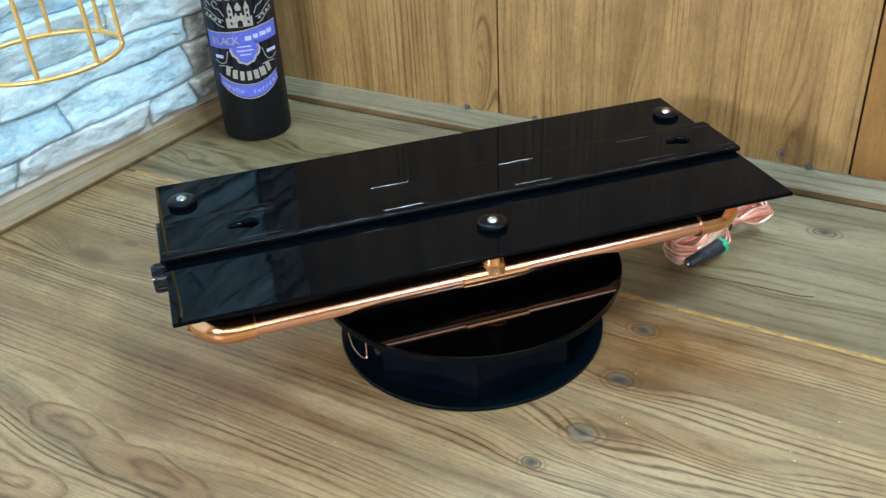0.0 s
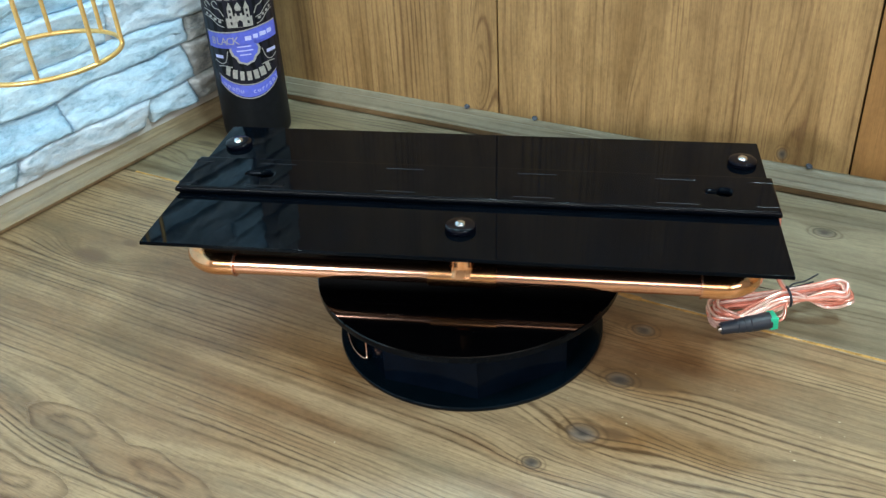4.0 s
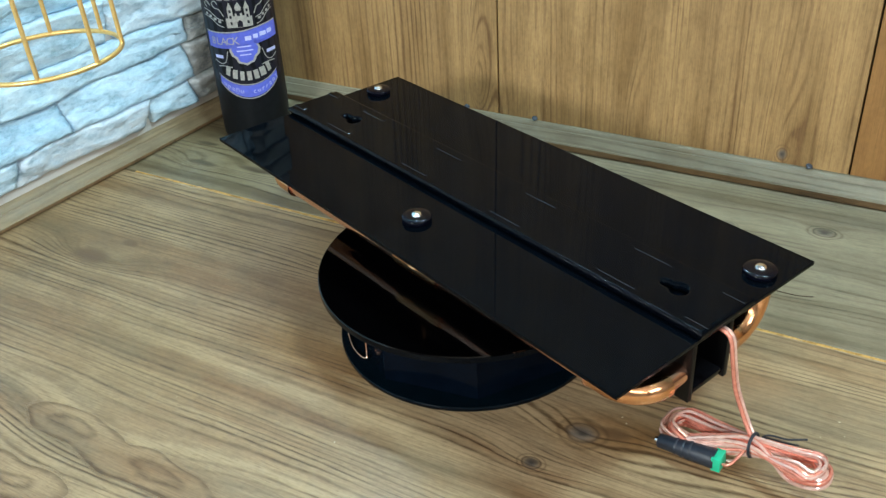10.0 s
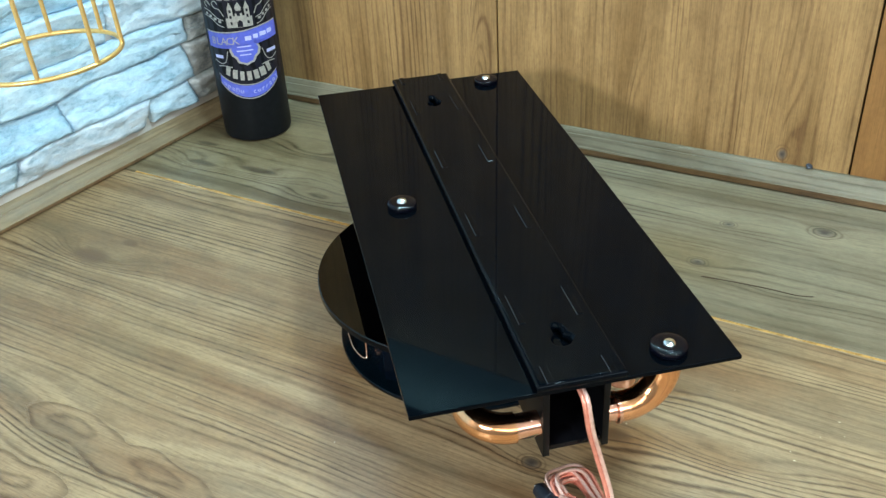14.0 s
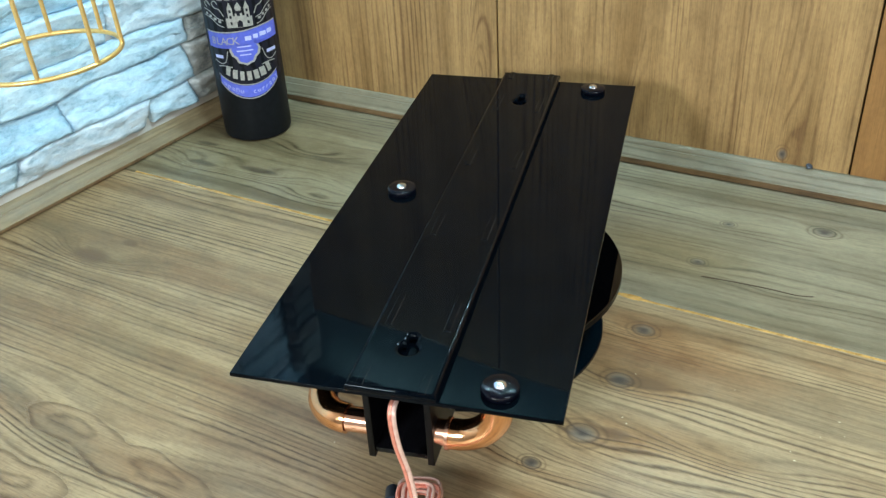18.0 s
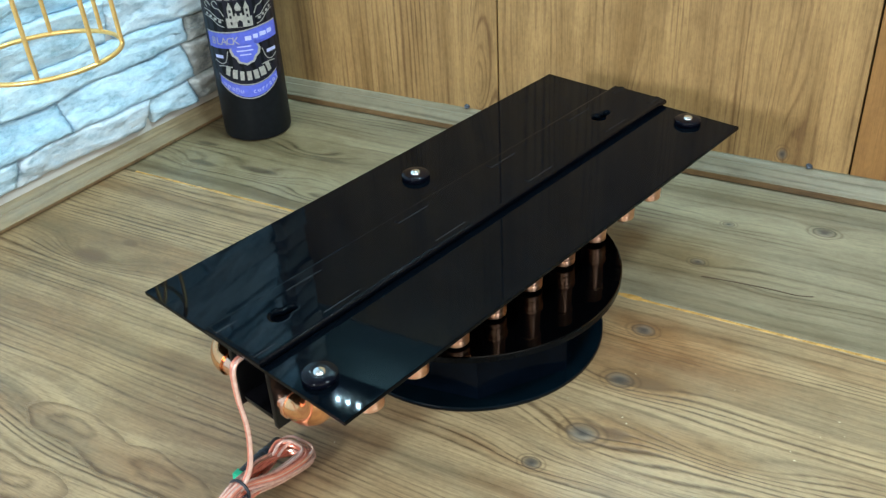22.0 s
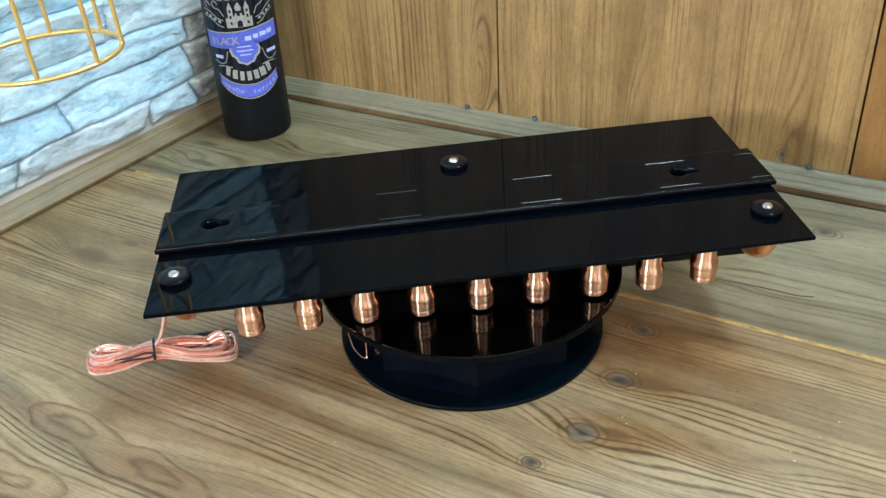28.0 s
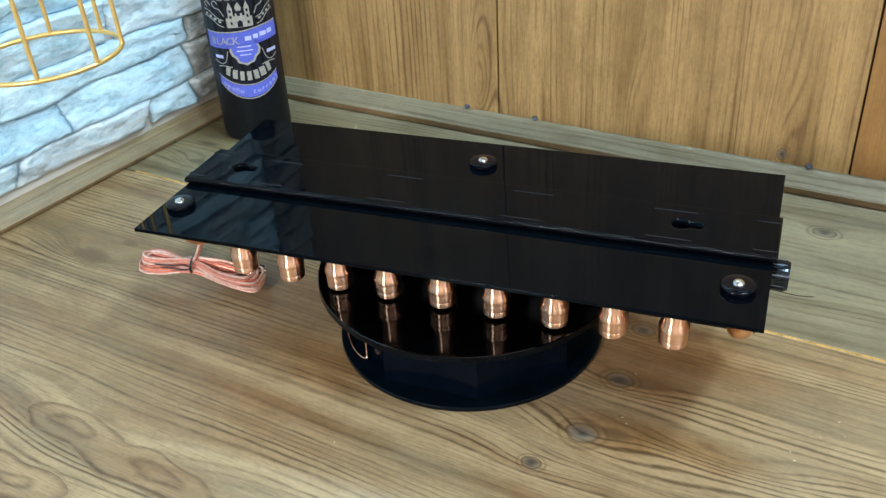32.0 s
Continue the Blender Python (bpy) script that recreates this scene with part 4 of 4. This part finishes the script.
# ---- the bottle ----
def bottle():
    bx, by, r = -0.2620, 0.4322, 0.0422
    bt = thing("bottle", "matt black liquor bottle with a blue and silver label", "bottle", pose(bx, by, 0.0005))
    prof = [(0, 0.003), (0.034, 0.002), (0.0385, 0), (0.0412, 0.0018), (r, 0.006), (r, 0.180), (0.0412, 0.190), (0.0375, 0.199), (0.030, 0.206), (0.0215, 0.211), (0.0165, 0.218), (0.0150, 0.228), (0.0150, 0.250), (0.0166, 0.251),
            (0.0166, 0.258), (0.0150, 0.259), (0.0150, 0.266), (0, 0.266)]
    part("body", lathe("body", prof, 64), BOTTLE_BLACK, bt)
    facing = -77.5

    def wrap(name, loop, mat, parent, proud, label=""):
        """A printed patch on the bottle's side: an outline in (degrees from the label's middle, height), filled in a fine grid."""
        me = flat_shape(name, [[(radians(a) * r, z) for a, z in loop]], 0.0002)
        return curl(name, me, mat, parent, proud, label)

    def curl(name, me, mat, parent, proud, label="", at=(0, 0), tilt=0.0):
        bm = bmesh.new()
        bm.from_mesh(me)
        if tilt or at != (0, 0):
            bmesh.ops.transform(bm, matrix=Matrix.Translation((radians(at[0]) * r, at[1], 0)) @ Matrix.Rotation(radians(tilt), 4, "Z"), verts=bm.verts)
        bmesh.ops.triangulate(bm, faces=bm.faces)
        for _ in range(3):
            long = [e for e in bm.edges if abs(e.verts[0].co.x - e.verts[1].co.x) > 0.006]
            if not long:
                break
            bmesh.ops.subdivide_edges(bm, edges=long, cuts=1)
            bmesh.ops.triangulate(bm, faces=bm.faces)
        for v in bm.verts:
            a, d = radians(facing) + v.co.x / r, r + proud + v.co.z
            v.co = Vector((d * math.cos(a), d * math.sin(a), v.co.y))
        return part(name, bm, mat, parent, label)

    lab = wrap("label", [(-66, 0.080)] + [(a, 0.066 + 0.0145 * (a / 66) ** 2) for a in range(-66, 67, 6)] + [(66, 0.080), (70, 0.100), (70, 0.176), (40, 0.188), (0, 0.190), (-40, 0.188), (-70, 0.176), (-70, 0.100)], LABEL_BLACK, bt, 0.0003,
               "dark label with silver and blue print")
    arc = lambda a0, a1, base, sag: [(a0 + (a1 - a0) * k / 16, base + sag * ((a0 + (a1 - a0) * k / 16) / 50) ** 2) for k in range(17)]
    wrap("blue_band", arc(-52, 50, 0.0595, 0.0165) + arc(50, -52, 0.0745, 0.0110), LABEL_BLUE, lab, 0.0006, "blue flavour band")
    wrap("silver_line", arc(-53, 51, 0.0750, 0.0112) + arc(51, -53, 0.0762, 0.0112), LABEL_SILVER, lab, 0.0008)
    wrap("silver_line", arc(-53, 51, 0.0575, 0.0168) + arc(51, -53, 0.0587, 0.0168), LABEL_SILVER, lab, 0.0008)
    for text, a0 in (("upeņu", -29), ("currant", 26)):
        n = len(text)
        for k, ch in enumerate(text):
            a = a0 + (k - (n - 1) / 2) * 7.0
            curl("letter", word(ch, 0.0088), LABEL_PALE, lab, 0.0010, "", (a, 0.0668 + 0.0138 * (a / 50) ** 2), 0.55 * a * 0.6)
    # the brand's arched name as a row of plain silver blocks
    for k, w in enumerate((0.0027, 0.0029, 0.0024, 0.0027, 0.0029, 0.0036, 0.0025)):
        a = -33 + 11.2 * k
        curl("name_block", flat_shape("name_block", [[(-w, -0.0056), (w, -0.0056), (w, 0.0056), (-w, 0.0056)]], 0.0002), LABEL_SILVER, lab, 0.0009, "", (a, 0.0868 + 0.0120 * (a / 45) ** 2), a * 0.42)
    # emblem, banner and castle
    wrap("emblem_edge", [(-25, 0.119), (-22, 0.112), (-16, 0.109), (-13, 0.1035), (-6, 0.1020), (0, 0.1000), (6, 0.1020), (13, 0.1035), (17, 0.109), (23, 0.112), (26, 0.119), (20, 0.128), (-20, 0.128)], LABEL_SILVER, lab, 0.0006)
    wrap("emblem", [(-21, 0.120), (-18, 0.1135), (-13, 0.111), (-10, 0.1055), (0, 0.1030), (10, 0.1055), (14, 0.111), (19, 0.1135), (22, 0.120), (16, 0.129), (-16, 0.129)], LABEL_BLUE, lab, 0.0009, "blue emblem")
    for z, w in ((0.1225, 11), (0.1175, 13), (0.1125, 9)):
        wrap("emblem_line", [(-w, z), (w, z), (w, z + 0.0014), (-w, z + 0.0014)], LABEL_PALE, lab, 0.0011)
    banner = lambda a, dz: 0.1225 + dz + 0.0012 * math.sin(radians(a * 2.2)) + 0.0030 * max(0.0, a / 62)
    xs = list(range(-64, 65, 8))
    wrap("banner", [(a, banner(a, 0)) for a in xs] + [(a, banner(a, 0.0185)) for a in reversed(xs)], LABEL_BLUE, lab, 0.0010, "blue banner across the label")
    wrap("banner_line", [(a, banner(a, 0.0188)) for a in xs] + [(a, banner(a, 0.0202)) for a in reversed(xs)], LABEL_SILVER, lab, 0.0012)
    for k, ch in enumerate("BLACK"):
        a = -50 + 9.6 * k
        curl("letter", word(ch, 0.0125), LABEL_SILVER, lab, 0.0014, "", (a, banner(a, 0.0085)), 0)
    for a, w in ((8, 5), (20, 4), (33, 6), (46, 5)):
        wrap("worn_print", [(a - w, banner(a, 0.007)), (a + w, banner(a, 0.007)), (a + w, banner(a, 0.012)), (a - w, banner(a, 0.012))], LABEL_PALE, lab, 0.0013)
    castle = [(-21, 0.1465), (20, 0.1465), (20, 0.158), (17, 0.158), (17, 0.169), (13, 0.1765), (9, 0.169), (9, 0.160), (5, 0.160), (5, 0.163), (2, 0.163), (2, 0.160), (-3, 0.160), (-3, 0.163), (-6, 0.163), (-6, 0.160), (-9, 0.160), (-9, 0.169), (-13, 0.1765), (-17, 0.169), (-17, 0.158), (-21, 0.158)]
    cas = wrap("castle", castle, LABEL_SILVER, lab, 0.0006, "silver castle picture")
    for a in (-13, 13):
        for z in (0.150, 0.1575, 0.164):
            wrap("castle_window", [(a - 1.6, z), (a + 1.6, z), (a + 1.6, z + 0.0035), (a - 1.6, z + 0.0035)], LABEL_BLACK, lab, 0.0009)
    wrap("castle_gate", [(-4, 0.1470), (4, 0.1470), (4, 0.1525), (0, 0.1555), (-4, 0.1525)], LABEL_BLACK, lab, 0.0009)
    wrap("crest", [(-3.5, 0.166), (3.5, 0.166), (5, 0.170), (2, 0.174), (0, 0.176), (-2, 0.174), (-5, 0.170)], LABEL_SILVER, lab, 0.0006)
    for a0, a1, z0, z1 in ((-54, -38, 0.1085, 0.1125), (36, 56, 0.110, 0.114)):
        wrap("small_print", [(a0, z0), (a1, z0), (a1, z1), (a0, z1)], LABEL_SILVER if z0 > 0.14 else LABEL_PALE, lab, 0.0006)
    def line_print(points, half=0.0005):
        """A thin silver line of print through points in (degrees, height)."""
        pts = [(p.x, p.y) for p in smooth_path([(a, z * 1000, 0) for a, z in points], 5)]
        k = math.degrees(1 / r)
        left, right = [], []
        for i, (a, z) in enumerate(pts):
            b, c = pts[max(i - 1, 0)], pts[min(i + 1, len(pts) - 1)]
            dx, dz = (c[0] - b[0]) / k, (c[1] - b[1]) / 1000
            n = math.hypot(dx, dz)
            ox, oz = -dz / n * half * k, dx / n * half
            left.append((a + ox, z / 1000 + oz))
            right.append((a - ox, z / 1000 - oz))
        wrap("silver_ornament", left + right[::-1], LABEL_SILVER, lab, 0.0007)

    for sg in (-1, 1):
        line_print([(sg * 26, 0.1475), (sg * 36, 0.1500), (sg * 48, 0.1570), (sg * 62, 0.1600)])
        line_print([(sg * 26, 0.1555), (sg * 36, 0.1580), (sg * 48, 0.1650), (sg * 62, 0.1680)])
        line_print([(sg * 24, 0.1600), (sg * 30, 0.1680), (sg * 38, 0.1700), (sg * 42, 0.1750), (sg * 36, 0.1780), (sg * 32, 0.1740)])
        line_print([(sg * 46, 0.1720), (sg * 52, 0.1770), (sg * 58, 0.1740), (sg * 54, 0.1700)])
        line_print([(sg * 28, 0.1180), (sg * 34, 0.1050), (sg * 44, 0.1020), (sg * 56, 0.1060)])
        line_print([(sg * 24, 0.0980), (sg * 36, 0.0995), (sg * 50, 0.0985)])
        for k in range(4):
            a = sg * (32 + 8 * k)
            z = 0.1540 + 0.0028 * k
            wrap("small_print", [(a - 2.4, z - 0.0014), (a + 2.4, z - 0.0014), (a + 2.4, z + 0.0014), (a - 2.4, z + 0.0014)], LABEL_SILVER, lab, 0.0008)
    for k in range(5):
        a = -26 + 12 * k
        wrap("name_block", [(a - 4.5, 0.1790), (a + 4.5, 0.1790), (a + 4.5, 0.1870), (a - 4.5, 0.1870)], LABEL_SILVER, lab, 0.0006)
    return bt


bottle()


# ---- the gold wire cage ----
def cage():
    cx, cy, r, z0, z1 = -0.3869, 0.1718, 0.0704, 0.2016, 0.3750
    cg = thing("wire_cage_lamp", "gold-painted wire cage pendant lamp hanging by the stone wall", "pendant lamp", pose(cx, cy, z0, -0.65, -1.9, 0))
    circle = lambda rad, z: [(rad * math.cos(2 * math.pi * k / 64), rad * math.sin(2 * math.pi * k / 64), z) for k in range(64)]
    part("bottom_ring", tube("bottom_ring", circle(r, 0), 0.0023, 10, True), BRASS, cg)
    part("top_ring", tube("top_ring", circle(r, z1 - z0), 0.0023, 10, True), BRASS, cg)
    for k in range(8):
        a = radians(16 + 45 * k)
        c, s = math.cos(a), math.sin(a)
        part("rib", tube("rib", smooth_path([(r * c, r * s, 0.001), (r * c, r * s, 0.09), (r * c, r * s, z1 - z0), (0.04 * c, 0.04 * s, z1 - z0 + 0.05), (0.016 * c, 0.016 * s, z1 - z0 + 0.07)], 5), 0.0022, 10), BRASS, cg)
    part("cap", lathe("cap", [(0, z1 - z0 + 0.055), (0.018, z1 - z0 + 0.058), (0.020, z1 - z0 + 0.10), (0.006, z1 - z0 + 0.11), (0, z1 - z0 + 0.11)], 28), BRASS, cg)
    part("cord", tube("cord", [(0, 0, z1 - z0 + 0.105), (0, 0, CEILING - z0 + 0.001)], 0.003, 10), BLACK_RUBBER, cg)


cage()


# ---- lights that the place has ----
def led_bar():
    """A dark shelf on the wall, high above the table, with a row of cold white LEDs under it."""
    z = 0.789
    first = Vector((-0.2260, 0.4755))
    off = (first - BACK_AT).dot(BACK_OUT)
    shelf = thing("led_shelf", "dark wall shelf with a row of cold white LEDs beneath", "shelf")
    a, b = first - BACK * 0.03, first + BACK * 0.86
    wall = lambda p: p - BACK_OUT * ((p - BACK_AT).dot(BACK_OUT))
    prof = [(0.0004, z + 0.003), (off + 0.080, z + 0.003), (off + 0.080, z + 0.025), (0.0004, z + 0.025)]
    part("board", extrude_line("board", prof, wall(a), wall(b), BACK_OUT, 0), DARK_BOARD, shelf)
    me = lathe("led", [(0, -0.0010), (0.0021, -0.0007), (0.0024, 0), (0.0024, 0.003), (0, 0.003)], 12)
    for k in range(40):
        p = first + BACK * (0.0202 * k)
        part("led", me, LED, shelf, m=pose(p.x, p.y, z))


led_bar()


SOFTBOX = thing("work_lamp", "wide grey work lamp on a stand beside the table", "lamp", SIDE_LAMP)
part("housing", box("housing", -0.16, 0.16, -0.10, 0.10, 0.004, 0.06, 0.008), PLASTER, SOFTBOX)
part("stand", tube("stand", [(0, 0, 0.055), tuple(SIDE_LAMP.inverted() @ Vector((SIDE_LAMP.translation.x - 0.06, SIDE_LAMP.translation.y - 0.06, FLOOR)))], 0.012, 12), PLASTER, SOFTBOX)
TUBE_LAMP = thing("ceiling_lamp", "long grey tube lamp hanging from the ceiling", "lamp", CEILING_LAMP)
part("housing", box("housing", -0.13, 0.13, -0.19, 0.19, 0.004, 0.05, 0.006), PLASTER, TUBE_LAMP)
for hy in (-0.14, 0.14):
    top = CEILING_LAMP.inverted() @ Vector((CEILING_LAMP @ Vector((0, hy, 0.05))).xy.to_3d() + Vector((0, 0, CEILING)))
    part("hanger", tube("hanger", [(0, hy, 0.048), tuple(top)], 0.004, 10), PLASTER, TUBE_LAMP)


# ---- the stones ----
def stones():
    wall = bpy.data.objects["wall_left"]
    rng = random.Random(11)
    levels = [0.0325, 0.066, 0.110, 0.145, 0.195]
    joints = {0: (-0.36, -0.10, 0.083, 0.157), 1: (-0.30, -0.027, 0.160), 2: (-0.44, -0.17, 0.165), 3: (-0.25, 0.055)}
    while levels[-1] < 0.80:
        levels.append(levels[-1] + rng.uniform(0.022, 0.048))
    end = (CORNER - LEFT_AT).dot(LEFT) - 0.012
    for ci, (z0, z1) in enumerate(zip(levels, levels[1:])):
        s = -0.85 - rng.uniform(0, 0.15)
        while s < end:
            length = rng.uniform(0.09, 0.24) if z1 - z0 < 0.035 else rng.uniform(0.14, 0.30)
            e = min([s + length if ci not in joints else end] + [j for j in joints.get(ci, ()) if j > s + 0.001] + [end])
            if e - s < 0.02:
                break
            nx, nz = max(8, int((e - s) / 0.0055)), max(7, int((z1 - z0) / 0.0026))
            seed = rng.uniform(0, 100)
            bulge = rng.uniform(0.009, 0.015) if ci else rng.uniform(0.010, 0.013)
            tilt, skew = rng.uniform(-1, 1), rng.uniform(-0.04, 0.04)
            lean, wedge = rng.uniform(-0.006, 0.006), rng.uniform(-0.004, 0.004)
            bm = bmesh.new()
            rows = []
            for i in range(nx + 1):
                x = i / nx
                col = []
                for j in range(nz + 1):
                    y = j / nz
                    edge = min(x * (e - s), (1 - x) * (e - s), 0.005) / 0.005
                    rim = min(y * (z1 - z0), (1 - y) * (z1 - z0), 0.0035) / 0.0035
                    sp = s + 0.0012 + (e - s - 0.0024) * x + 0.35 * (y - 0.5) * (z1 - z0) * (abs(x - 0.5) * 2) * tilt
                    zp = z0 + 0.0008 + (z1 - z0 - 0.0016) * y + 0.006 * noise.noise((sp * 9, 3.1 * (ci + (y > 0.5)), 7)) + skew * (x - 0.5) * (z1 - z0)
                    zp += 0.0016 * noise.noise((sp * 70, 5.0 * ci, 2)) * (1 - y) ** 2
                    rough = noise.fractal((sp * 22 + seed, zp * 60 + sp * 18, seed), 0.7, 2.1, 6)
                    cell = noise.voronoi((sp * 14 + seed, zp * 55 + sp * 14, seed))[0]
                    step = 0.5 * math.floor(4.0 * (0.5 + 0.5 * noise.noise((sp * 8 + seed, zp * 42 - sp * 12, seed + 9)))) / 2.0
                    d = (bulge + lean * (2 * y - 1) + wedge * (2 * x - 1)) * (0.72 + 0.28 * (edge * rim) ** 0.5) + 0.0035 * rough + 0.0035 * step + 0.004 * (min(cell[1] - cell[0], 0.5) - 0.3)
                    d = max(0.002, d)
                    p = LEFT_AT + LEFT * sp + LEFT_OUT * d
                    col.append(bm.verts.new((p.x, p.y, zp)))
                rows.append(col)
            for a, b in zip(rows, rows[1:]):
                for j in range(nz):
                    bm.faces.new((a[j], b[j], b[j + 1], a[j + 1]))
            ring = [r[0] for r in rows] + rows[-1][1:] + [r[-1] for r in reversed(rows[:-1])] + list(reversed(rows[0][1:-1]))
            back = [bm.verts.new((v.co.x - LEFT_OUT.x * 0.03, v.co.y - LEFT_OUT.y * 0.03, v.co.z)) for v in ring]
            for k in range(len(ring)):
                l = (k + 1) % len(ring)
                bm.faces.new((ring[k], back[k], back[l], ring[l]))
            bmesh.ops.recalc_face_normals(bm, faces=bm.faces)
            for f in bm.faces:
                f.smooth = True
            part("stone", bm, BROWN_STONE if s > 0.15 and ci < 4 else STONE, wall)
            s = e


stones()


def corner_stones():
    """Rounded grey-brown stone ends stacked in the corner, from behind the bottle up."""
    wall = bpy.data.objects["wall_left"]
    rng = random.Random(23)
    z = 0.030
    while z < 0.76:
        h = rng.uniform(0.022, 0.036)
        reach, out, droop = rng.uniform(0.030, 0.040), rng.uniform(0.034, 0.044), rng.uniform(0.004, 0.010)
        seed = rng.uniform(0, 50)
        verts, faces, n, m = [], [], 14, 8
        for i in range(n + 1):
            a = i / n
            along_left, along_back = (1 - a) * 0.052, a * reach
            round_off = math.sin(math.pi * min(1.0, 0.12 + 0.88 * a)) ** 0.5
            for j in range(m + 1):
                y = j / m
                belly = max(0.0, math.sin(math.pi * (0.06 + 0.88 * y))) ** 0.6
                d = out * round_off * (0.45 + 0.55 * belly) + 0.004 * noise.noise((a * 4 + seed, y * 3, seed))
                p = CORNER - LEFT * along_left + BACK * along_back + (LEFT_OUT * (1 - a) + BACK_OUT * a) * d
                verts.append((p.x, p.y, z + 0.001 + (h - 0.002) * y - droop * a + 0.002 * noise.noise((a * 3, seed, y))))
        for i in range(n):
            for j in range(m):
                k = i * (m + 1) + j
                faces.append((k, k + m + 1, k + m + 2, k + 1))
        rim = list(range(m + 1)) + [i * (m + 1) + m for i in range(1, n + 1)] + [n * (m + 1) + j for j in range(m - 1, -1, -1)] + [i * (m + 1) for i in range(n - 1, 0, -1)]
        base = len(verts)
        for v in rim:
            verts.append((CORNER.x, CORNER.y, verts[v][2]))
        for k in range(len(rim)):
            l = (k + 1) % len(rim)
            faces.append((rim[k], base + k, base + l, rim[l]))
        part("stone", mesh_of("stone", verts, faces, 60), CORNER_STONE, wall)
        z += h


corner_stones()


# ---- small things ----
def nails():
    me = lathe("nail", [(0, -0.004), (0.0012, -0.004), (0.0012, 0.0012), (0.0034, 0.0014), (0.0036, 0.0022), (0.0028, 0.0032), (0, 0.0036)], 14)
    for x, y, z in ((0.3597, 0.2104, 0.0262), (0.0051, 0.4052, 0.0262), (0.0850, 0.3613, 0.0262)):
        p = Vector((x, y))
        p = p - BACK_OUT * ((p - BACK_AT).dot(BACK_OUT) - 0.0022)
        tagged(part("nail", me, NAIL, m=pose(p.x, p.y, z, 20, 12, 0)), "dark steel nail head on the wall moulding", "nail", "nails along the moulding")


nails()


def lacquer_drops():
    rng = random.Random(3)
    spots = [(0.114, -0.133), (0.271, -0.140), (0.226, -0.168), (-0.083, -0.095), (0.226, -0.177), (0.073, -0.102), (0.204, -0.100), (0.112, -0.126)]
    spots += [(rng.uniform(-0.25, 0.35), rng.uniform(-0.25, -0.05)) for _ in range(14)]
    bm = bmesh.new()
    for x, y in spots:
        r = rng.uniform(0.00025, 0.0006)
        m = pose(x, y, 0.0, 0, 0, rng.uniform(0, 180)) @ Matrix.Diagonal((1.0, rng.uniform(0.8, 2.0), 0.5, 1))
        bmesh.ops.create_uvsphere(bm, u_segments=8, v_segments=6, radius=r, matrix=m)
    for f in bm.faces:
        f.smooth = True
    tagged(part("lacquer_drops", bm, LACQUER), "tiny shiny dried lacquer drops on the table", "lacquer drops", kind="stuff")


lacquer_drops()


def motions():
    rows = [(0, 18.10), (4, -9.02), (8, -36.26), (12, -63.59), (16, -91.00), (20, -118.43), (24, -145.87), (28, -173.28), (32, -200.63)]
    walk(LAMP, [(t, pose(0, 0, DISC, 0, 0, a)) for t, a in rows])
    walk(PLATTER_DISC, [(t, pose(0, 0, DISC, 0, 0, a)) for t, a in rows])


motions()
